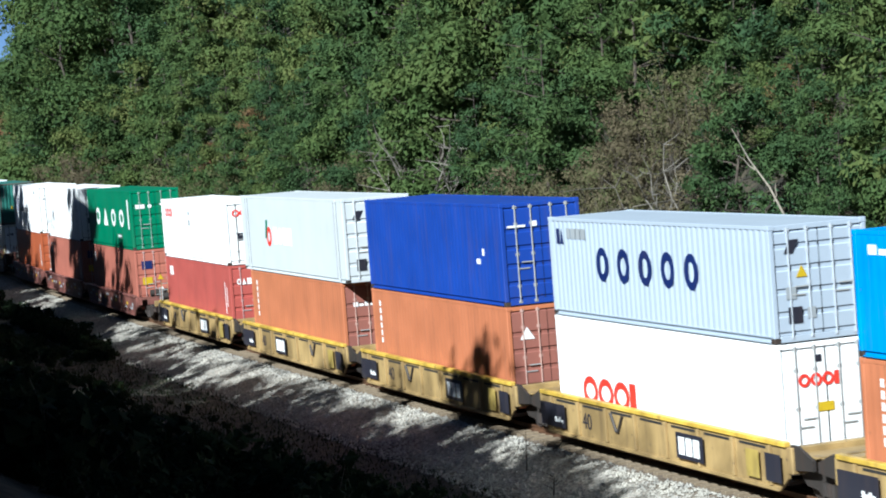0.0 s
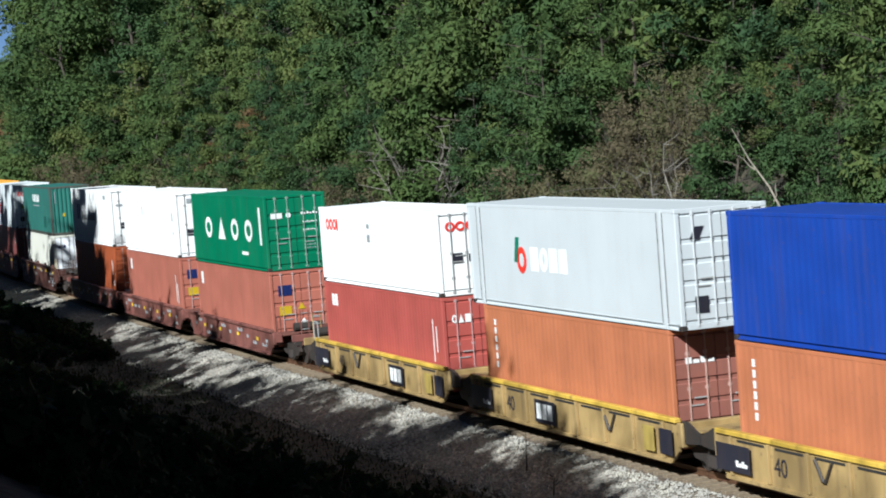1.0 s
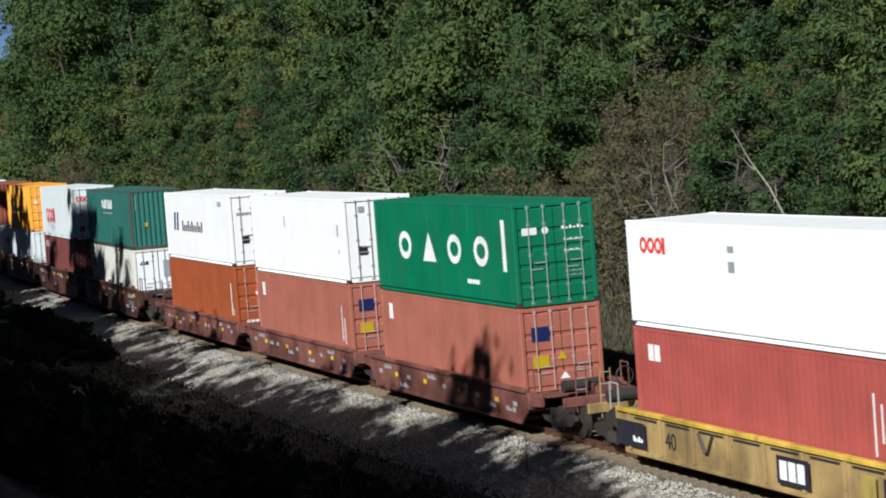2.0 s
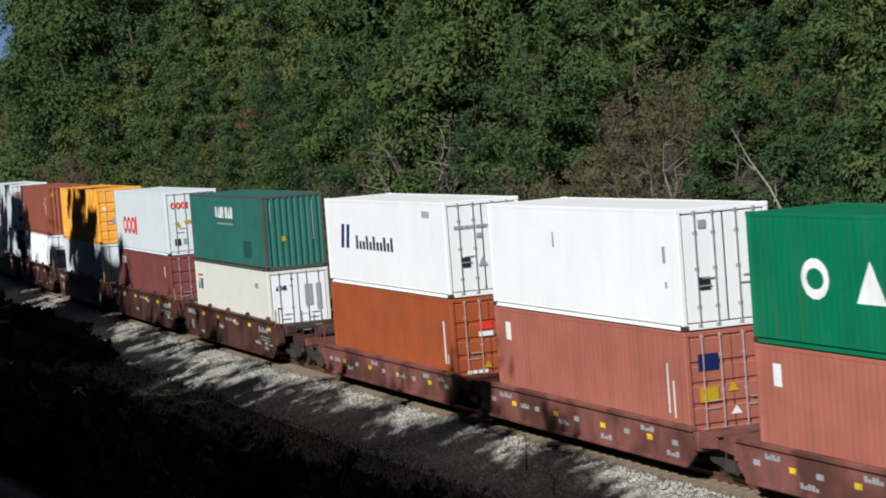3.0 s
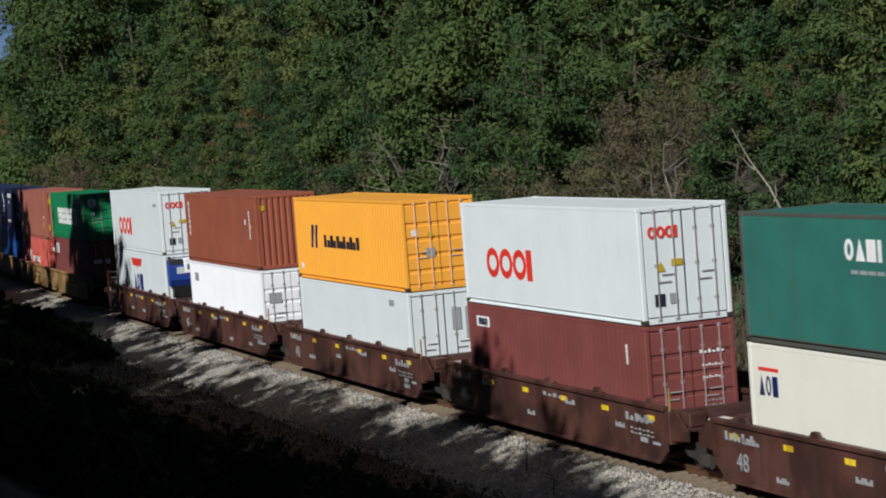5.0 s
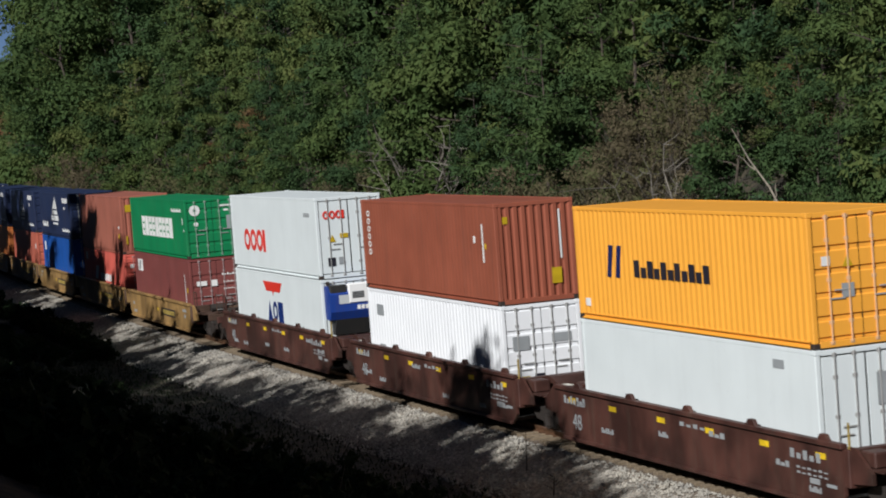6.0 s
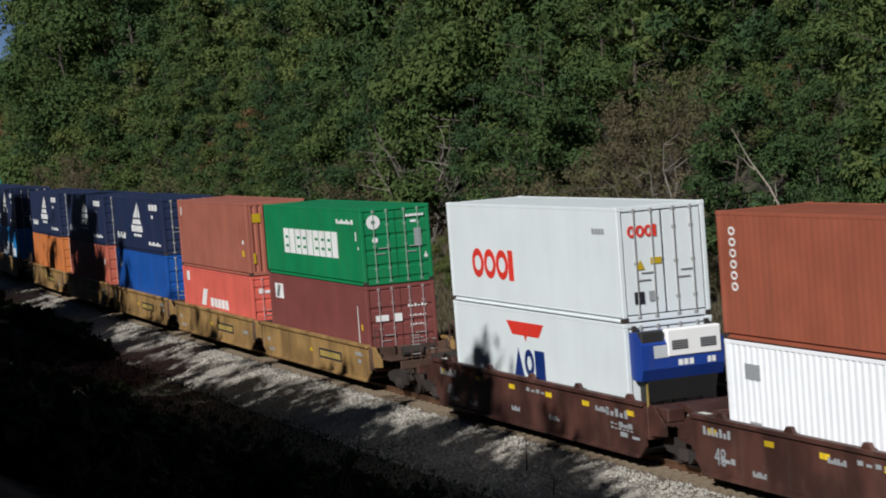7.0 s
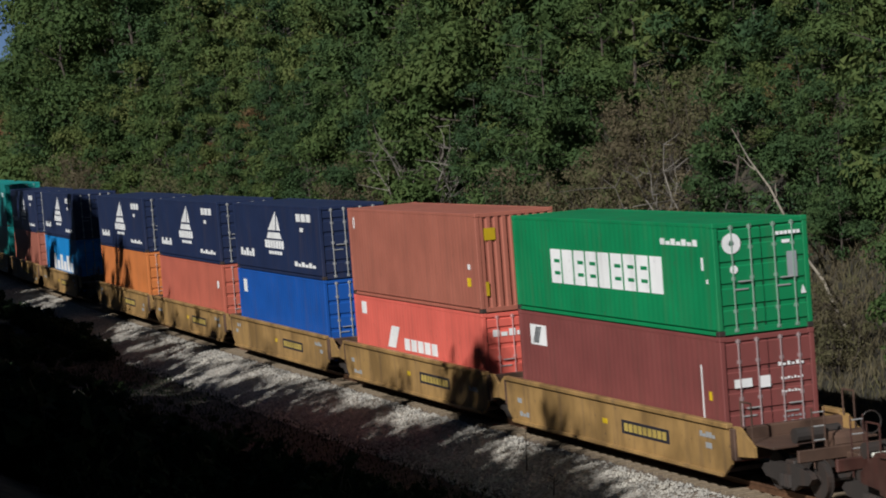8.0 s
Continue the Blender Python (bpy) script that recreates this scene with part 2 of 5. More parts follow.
def make_track():
    track = tagged(new("railway_track"), "single railway track with rusty rails on timber ties in gravel", "railway track")
    for side in (-0.75, 0.75):
        bm = bmesh.new()
        sec = [(-0.075, -0.17), (0.075, -0.17), (0.075, -0.155), (0.012, -0.13), (0.012, -0.05), (0.036, -0.04), (0.036, 0.0), (-0.036, 0.0), (-0.036, -0.04), (-0.012, -0.05), (-0.012, -0.13), (-0.075, -0.155)]
        strip(bm, -420, 120, 6, [(o + side, z) for o, z in sec])
        part("rail", bm, RAIL, track)
    bm = bmesh.new()
    box(bm, -0.115, 0.115, -1.40, 1.40, -0.36, -0.155, 0.012)
    me = bpy.data.meshes.new("tie")
    bm.to_mesh(me)
    bm.free()
    me.materials.append(TIE)
    rng = random.Random(4)
    s = -172.0
    while s < -24:
        x, y = along(s, rng.uniform(-0.05, 0.05))
        shared("tie", me, track, pose(x, y, rng.uniform(-0.012, 0.004), 0, 0, heading(s) + rng.uniform(-1.2, 1.2)))
        s += 0.52


make_track()


def make_ballast():
    """Loose stones on the near shoulder."""
    rng = np.random.default_rng(3)
    n = 26000
    s = -150 + 118 * rng.random(n) ** 0.8
    off = -1.5 - 2.9 * rng.random(n)
    verts, faces = [], []
    octa = np.array([(1, 0, 0), (0, 1, 0), (-1, 0, 0), (0, -1, 0), (0, 0, 1), (0, 0, -0.6)])
    tri = [(0, 1, 4), (1, 2, 4), (2, 3, 4), (3, 0, 4)]
    for a, o in zip(s, off):
        x, y = along(a, o)
        z = height(a, o)
        r = 0.03 + 0.05 * rng.random() ** 2
        turn = rng.random() * 6.28
        c, sn = math.cos(turn), math.sin(turn)
        k = len(verts)
        for v in octa:
            f = r * (0.7 + 0.6 * rng.random())
            verts.append((x + f * (v[0] * c - v[1] * sn), y + f * (v[0] * sn + v[1] * c), z + 0.01 + f * v[2] * 0.9))
        faces += [(k + p, k + q, k + t) for p, q, t in tri]
    tagged(new("ballast_stones", mesh_of("ballast_stones", verts, faces, STONE)), "loose pale grey ballast stones on the track shoulder", "gravel", kind="stuff")


make_ballast()

# ---- containers ----
W2 = 1.219


def corrugated(bm, length, z0, z1, y, sign, pitch=0.278, depth=0.027, x0=0.0):
    """A trapezoid-folded sheet along x at y, folded inwards; sign is the outward y."""
    xs, d = [], []
    x = -length / 2
    while x < length / 2 - 0.01:
        for dx, dd in ((0, 0), (0.26, 0), (0.5, 1), (0.76, 1)):
            xx = x + dx * pitch
            if xx <= length / 2:
                xs.append(xx)
                d.append(dd * depth)
        x += pitch
    xs.append(length / 2)
    d.append(0)
    lo = [bm.verts.new((a + x0, y - sign * b, z0)) for a, b in zip(xs, d)]
    hi = [bm.verts.new((a + x0, y - sign * b, z1)) for a, b in zip(xs, d)]
    for i in range(len(xs) - 1):
        bm.faces.new((lo[i], lo[i + 1], hi[i + 1], hi[i]))


def glyph(bm, k, a, b, v0, v1, at):
    """One plain shape in place of a letter."""
    if k == "o":
        ring_shape(bm, a, b, v0, v1, 0.24 * (v1 - v0), at)
    elif k == "/":
        slab(bm, [(a, v0), (a + (b - a) * 0.6, v0), (b, v1), (b - (b - a) * 0.6, v1)], at)
    elif k == "^":
        slab(bm, [(a, v0), (b, v0), ((a + b) / 2, v1)], at)
    elif k == "-":
        slab(bm, [(a, v0), (b, v0), (b, v1), (a, v1)], at, 0.013)
    elif k == "v":
        w = b - a
        slab(bm, [(a + w * 0.14, v0 + (v1 - v0) * 0.3), (a + w * 0.46, v0 + (v1 - v0) * 0.3), (a + w * 0.5, v0), (a + w * 0.54, v0 + (v1 - v0) * 0.3), (a + w * 0.86, v0 + (v1 - v0) * 0.3), (b, v1), (a, v1)], at)
    elif k == "s":
        w, h = b - a, v1 - v0
        slab(bm, [(a, v0), (b, v0), (b - 0.10 * w, v0 + 0.22 * h), (a + 0.12 * w, v0 + 0.22 * h)], at)
        slab(bm, [(a + 0.12 * w, v0 + 0.30 * h), (a + 0.62 * w, v0 + 0.30 * h), (a + 0.70 * w, v1)], at)
        slab(bm, [(a + 0.70 * w, v0 + 0.30 * h), (a + 0.92 * w, v0 + 0.30 * h), (a + 0.76 * w, v0 + 0.86 * h)], at)
    elif k == "i":
        slab(bm, [(a, v0), (a + (b - a) * 0.4, v0), (a + (b - a) * 0.4, v1), (a, v1)], at)
    elif k == ".":
        slab(bm, [(a, v0), (b, v0), (b, v0 + (v1 - v0) * 0.6), (a, v0 + (v1 - v0) * 0.6)], at)
    else:
        slab(bm, [(a, v0), (b, v0), (b, v1), (a, v1)], at)


def letter_shapes(colour, parent, kind, u0, u1, v0, v1, count, at, fill=0.78):
    """A row of plain shapes; at(u, v, lift) gives the place on a face. Large ones are parts of their own."""
    step = (u1 - u0) / count
    single = count == 1 or v1 - v0 > 0.18
    bm = bmesh.new()
    for i in range(count):
        glyph(bm, kind[i % len(kind)], u0 + i * step, u0 + (i + fill) * step, v0, v1, at)
        if single:
            part("marking" if count == 1 else "letter_shape", bm, col(colour), parent)
            bm = bmesh.new()
    if single:
        bm.free()
    else:
        tagged(part("lettering", bm, col(colour), parent), kind="stuff")


def slab(bm, pts, at, lift=0.007):
    top = [bm.verts.new(at(u, v, lift)) for u, v in pts]
    low = [bm.verts.new(at(u, v, 0.0)) for u, v in pts]
    bm.faces.new(top)
    for i in range(len(pts)):
        j = (i + 1) % len(pts)
        bm.faces.new((top[i], low[i], low[j], top[j]))


def ring_shape(bm, a, b, v0, v1, w, at, seg=14):
    cu, cv, ru, rv = (a + b) / 2, (v0 + v1) / 2, (b - a) / 2, (v1 - v0) / 2
    w = min(w, ru * 0.55)
    rings = []
    for lift, f in ((0.0, 1), (0.007, 1), (0.007, 0), (0.0, 0)):
        rings.append([bm.verts.new(at(cu + (ru - (1 - f) * w) * math.cos(6.2832 * i / seg), cv + (rv - (1 - f) * w) * math.sin(6.2832 * i / seg), lift)) for i in range(seg)])
    for p, q in zip(rings, rings[1:]):
        for i in range(seg):
            j = (i + 1) % seg
            bm.faces.new((p[i], p[j], q[j], q[i]))


def disc_shape(bm, u, v, r, at):
    slab(bm, [(u + r * math.cos(6.2832 * i / 16), v + r * math.sin(6.2832 * i / 16)) for i in range(16)], at)


SHALLOW = ("leaf_green", "maroon", "faded_brown", "royal", "navy", "coral", "dull_coral", "emerald", "brick", "rust_red", "deep_blue", "faded_red", "orange_brown", "orange", "salmon", "sky_blue", "teal")


def lit_rod_paint(name):
    """Door paint made paler for locking rods: the highlight on them is put into the colour."""
    if "rod_" + name not in COLOURS:
        COLOURS["rod_" + name] = tuple(0.55 * c + 0.20 for c in COLOURS[name])
    return col("rod_" + name)


def container(label, h, paint_name, side="corrugated", end="doors", marks=(), end_marks=(), trim=None, roof=None, L=12.192):
    """A forty-foot box; origin under its centre, +x the way it travels, -y its sunlit side."""
    c = tagged(new("shipping_container"), label, "shipping container", "stacked shipping containers")
    body, edge = col(paint_name), col(trim or paint_name)
    hx = L / 2
    for sx in (-1, 1):
        for sy in (-1, 1):
            x0, y0 = sx * hx, sy * W2
            bm = bmesh.new()
            box(bm, x0 - sx * 0.15, x0 - sx * 0.006, y0 - sy * 0.13, y0 - sy * 0.004, 0.118, h - 0.118, 0.015)
            part("corner_post", bm, edge, c)
            if L > 13:
                bm = bmesh.new()
                box(bm, sx * 5.88, sx * 6.12, y0 - sy * 0.02, y0 + sy * 0.003, 0.01, h - 0.01, 0.01)
                part("lifting_post", bm, edge, c)
                for x in (5.85, 6.15):
                    bm = bmesh.new()
                    box(bm, sx * (x - 0.02), sx * (x + 0.02), y0 - sy * 0.02, y0 - sy * 0.004, 0.16, h - 0.1)
                    part("post_seam", bm, STEEL, c)
    for sy in (-1, 1):
        y0 = sy * W2
        bm = bmesh.new()
        box(bm, -hx + 0.178, hx - 0.178, y0 - sy * 0.07, y0 - sy * 0.006, h - 0.10, h - 0.012, 0.01)
        part("top_rail", bm, edge, c)
        bm = bmesh.new()
        o, i = y0 - sy * 0.006, y0 - sy * 0.065
        q = y0 - sy * 0.055
        sec = [(o, 0.172), (o, 0.142), (q, 0.138), (q, 0.052), (o, 0.048), (o, 0.018), (i, 0.018), (i, 0.172)]
        ends = [[bm.verts.new((x, y, z)) for y, z in sec] for x in (-hx + 0.178, hx - 0.178)]
        for a in range(8):
            b = (a + 1) % 8
            bm.faces.new((ends[0][a], ends[0][b], ends[1][b], ends[1][a]))
        part("bottom_rail", bm, edge, c)
    for sx in (-1, 1):
        x0 = sx * hx
        bm = bmesh.new()
        box(bm, x0 - sx * 0.10, x0 - sx * 0.008, -W2 + 0.16, W2 - 0.16, h - 0.13, h - 0.012, 0.01)
        part("end_header", bm, edge, c)
        bm = bmesh.new()
        box(bm, x0 - sx * 0.10, x0 - sx * 0.008, -W2 + 0.16, W2 - 0.16, 0.015, 0.16, 0.01)
        part("end_sill", bm, edge, c)
    for sx in (-1, 1):
        for sy in (-1, 1):
            for z in (0, h - 0.118):
                bm = bmesh.new()
                box(bm, sx * (hx - 0.178), sx * hx, sy * (W2 - 0.162), sy * W2, z, z + 0.118, 0.012)
                box(bm, sx * (hx - 0.13), sx * (hx - 0.05), sy * W2, sy * (W2 + 0.003), z + 0.035, z + 0.085)
                part("corner_casting", bm, STEEL if z == 0 else edge, c)
    near = None
    for sy in (-1, 1):
        bm = bmesh.new()
        if side == "corrugated":
            corrugated(bm, L - 0.30, 0.165, h - 0.095, sy * (W2 - 0.012), sy, 0.278, 0.0045 if paint_name in SHALLOW else 0.024)
        else:
            box(bm, -hx + 0.15, hx - 0.15, sy * (W2 - 0.05), sy * (W2 - 0.012), 0.165, h - 0.095)
        p = part("side_panel", bm, body, c)
        near = p if sy < 0 else near
    bm = bmesh.new()
    n = 44
    grid = []
    for i in range(n + 1):
        x = -hx + 0.16 + (L - 0.32) * i / n
        z = h - 0.02 - (0.02 if i % 2 else 0.0)
        grid.append([bm.verts.new((x, -W2 + 0.06, h - 0.022)), bm.verts.new((x, -W2 + 0.16, z)), bm.verts.new((x, W2 - 0.16, z)), bm.verts.new((x, W2 - 0.06, h - 0.022))])
    for a, b in zip(grid, grid[1:]):
        for i in range(3):
            bm.faces.new((a[i], b[i], b[i + 1], a[i + 1]))
    part("roof_panel", bm, col(roof) if roof else body, c)
    bm = bmesh.new()
    fold = []
    for i in range(7):
        y = -1.06 + 0.31 * i
        fold += [(y, 0.0), (y + 0.12, 0.0), (y + 0.16, 0.03), (y + 0.27, 0.03)]
    fold.append((1.09, 0.0))
    lo = [bm.verts.new((-hx + 0.02 + q, y, 0.16)) for y, q in fold]
    hi = [bm.verts.new((-hx + 0.02 + q, y, h - 0.13)) for y, q in fold]
    for i in range(len(fold) - 1):
        bm.faces.new((lo[i], lo[i + 1], hi[i + 1], hi[i]))
    part("rear_panel", bm, body, c)
    bm = bmesh.new()
    box(bm, -hx + 0.1, hx - 0.1, -W2 + 0.08, W2 - 0.08, 0.02, 0.08)
    part("floor_panel", bm, STEEL, c)

    fx = hx - 0.012

    def at_end(u, v, lift):
        return (fx + lift + 0.012, -W2 + u, v)

    if end == "ribs":
        bm = bmesh.new()
        pts = []
        k = 9
        span = 2 * W2 - 0.26
        for i in range(k):
            y = -W2 + 0.13 + span * i / k
            w = span / k
            pts += [(y, 0.0), (y + w * 0.42, 0.0), (y + w * 0.56, 0.045), (y + w * 0.86, 0.045)]
        pts.append((W2 - 0.13, 0.0))
        lo = [bm.verts.new((fx - d, y, 0.16)) for y, d in pts]
        hi = [bm.verts.new((fx - d, y, h - 0.13)) for y, d in pts]
        for i in range(len(pts) - 1):
            bm.faces.new((lo[i], lo[i + 1], hi[i + 1], hi[i]))
        front = part("front_panel", bm, body, c)
    else:
        front = None
        for sy in (-1, 1):
            bm = bmesh.new()
            y0, y1 = (-W2 + 0.135, -0.004) if sy < 0 else (0.004, W2 - 0.135)
            if end == "doors":
                zz, prof = [0.17, 0.62, 1.12, 1.62, 2.1, h - 0.14], [(0.166, 0.034)]
                for a, b in zip(zz, zz[1:]):
                    prof += [(a + 0.06, 0.034), (a + 0.085, 0.0), (b - 0.055, 0.0), (b - 0.03, 0.034)]
                prof.append((h - 0.136, 0.034))
                lo = [bm.verts.new((fx - q, y0 + 0.005, z)) for z, q in prof]
                hi = [bm.verts.new((fx - q, y1 - 0.005, z)) for z, q in prof]
                for i in range(len(prof) - 1):
                    bm.faces.new((lo[i], hi[i], hi[i + 1], lo[i + 1]))
            else:
                box(bm, fx - 0.03, fx - 0.006, y0 + 0.02, y1 - 0.02, 0.19, h - 0.16, 0.006)
            # Cream boxes take white doors: sky light on the end, put into the colour.
            d = part("door", bm, col({"cream": "white", "orange_brown": "door_brown"}.get(paint_name, paint_name)), c)
            front = front or d
            bm = bmesh.new()
            for y in (y0, y1):
                box(bm, fx - 0.018, fx - 0.012, y - 0.004, y + 0.004, 0.17, h - 0.14)
            part("door_gasket", bm, SEAL, d)
            for f in (0.30, 0.74):
                y = y0 + (y1 - y0) * f
                bm = bmesh.new()
                rod(bm, (fx + 0.012, y, 0.10), (fx + 0.012, y, h - 0.07), 0.02, 6)
                for z in (0.11, 0.55, h * 0.5, h - 0.6, h - 0.13):
                    box(bm, fx - 0.004, fx + 0.011, y - 0.055, y + 0.055, z - 0.04, z + 0.04)
                part("locking_rod", bm, GALV if "white" in paint_name or paint_name == "light_grey" or "blue" in paint_name or paint_name in ("cream", "navy", "royal") else lit_rod_paint(paint_name), d)
                bm = bmesh.new()
                box(bm, fx + 0.008, fx + 0.028, y - 0.02, y + 0.36 * (1 if f < 0.5 else -1), 1.02 + 0.18 * (f > 0.5), 1.055 + 0.18 * (f > 0.5), 0.005)
                part("door_handle", bm, GALV, d)

    def at_side(u, v, lift):
        return (-hx + u, -W2 + 0.012 - lift, v)

    for face, place, rows in ((near, at_side, marks), (front, at_end, end_marks)):
        for colour, kind, u0, u1, v0, v1, *more in rows:
            if kind == "disc":
                bm = bmesh.new()
                disc_shape(bm, u0, v0, u1, place)
                part("marking", bm, col(colour), face)
            else:
                letter_shapes(colour, face, kind, u0, u1, v0, v1, more[0] if more else 1, place, more[1] if len(more) > 1 else (0.8 if more else 1.0))
    return c


def generator():
    """A clip-on generator set hung on the end of a refrigerated box."""
    g = tagged(new("generator_set"), "blue and white clip-on generator hung on a container end", "generator")
    bm = bmesh.new()
    prism(bm, [(0.02, 1.62), (0.02, 2.68), (0.50, 2.68), (0.74, 2.40), (0.74, 1.78), (0.60, 1.50), (0.10, 1.50)], -1.14, 1.10)
    part("housing", bm, col("genset_blue"), g, "blue housing")
    bm = bmesh.new()
    box(bm, 0.50, 0.775, -0.46, 1.04, 2.04, 2.74, 0.04)
    part("cover", bm, col("reefer_white"), g, "white cover panel")
    bm = bmesh.new()
    box(bm, 0.42, 0.70, -1.12, -0.50, 2.42, 2.72, 0.03)
    part("air_filter", bm, SEAL, g, "black air filter housing")
    for y in (-0.12, 0.66):
        bm = bmesh.new()
        box(bm, 0.776, 0.785, y - 0.22, y + 0.22, 2.22, 2.46, 0.003)
        grille = part("grille", bm, col("mark_grey"), g)
        for k in range(4):
            bm = bmesh.new()
            box(bm, 0.786, 0.794, y - 0.21, y + 0.21, 2.235 + 0.058 * k, 2.262 + 0.058 * k)
            part("slat", bm, STEEL, grille)
    bm = bmesh.new()
    box(bm, 0.742, 0.752, -0.82, -0.42, 2.05, 2.36, 0.003)
    part("service_hatch", bm, col("pale_grey"), g, "pale green-grey hatch")
    # Added black block: stands in for the shade below the housing.
    bm = bmesh.new()
    prism(bm, [(0.08, 0.95), (0.08, 1.496), (0.62, 1.496), (0.40, 0.95)], -0.95, 0.95)
    part("fuel_tank", bm, SEAL, g, "black block standing in for the shade under the housing")
    for y in (-1.0, 1.0):
        bm = bmesh.new()
        box(bm, 0.01, 0.10, y - 0.05, y + 0.05, 2.684, 2.83)
        part("hanger", bm, STEEL, g)
    for u0, u1, k in ((1.05, 1.5, 3), (1.85, 2.1, 2)):
        letter_shapes("mark_white", g, "|", u0, u1, 1.82, 1.97, k, lambda u, v, q: (0.742 + q, -W2 + u, v))
    return g


# ---- well cars ----
def wheel_mesh():
    bm = bmesh.new()
    rod(bm, (0, -0.065, 0), (0, 0.065, 0), 0.42, 24)
    rod(bm, (0, -0.09, 0), (0, 0.09, 0), 0.12, 12)
    rod(bm, (0, 0.045, 0), (0, 0.075, 0), 0.455, 24)
    me = bpy.data.meshes.new("wheel")
    bm.to_mesh(me)
    bm.free()
    me.materials.append(STEEL)
    return me


WHEEL = wheel_mesh()


def bogie(parent, x):
    bm = bmesh.new()
    for sy in (-1, 1):
        y = sy * 1.02
        prism(bm, [(-1.15, 0.50), (-1.0, 0.62), (-0.45, 0.72), (0.45, 0.72), (1.0, 0.62), (1.15, 0.50), (0.95, 0.34), (0.5, 0.30), (0.32, 0.16), (-0.32, 0.16), (-0.5, 0.30), (-0.95, 0.34)], y - 0.07, y + 0.07)
        for dx in (-0.16, 0.0, 0.16):
            rod(bm, (dx, y + sy * 0.08, 0.22), (dx, y + sy * 0.08, 0.50), 0.07, 8)
    box(bm, -0.2, 0.2, -1.0, 1.0, 0.5, 0.78, 0.03)
    b = part("bogie", bm, STEEL, parent, "dark rusty steel bogie")
    b.location.x = x
    for dx in (-0.9, 0.9):
        for sy in (-1, 1):
            shared("wheel", WHEEL, b, pose(dx, sy * 0.75, 0.425, 0, 0, 0 if sy < 0 else 180))
    for dx in (-0.9, 0.9):
        bm = bmesh.new()
        rod(bm, (dx, -0.95, 0.425), (dx, 0.95, 0.425), 0.075, 8)
        part("axle", bm, STEEL, b)


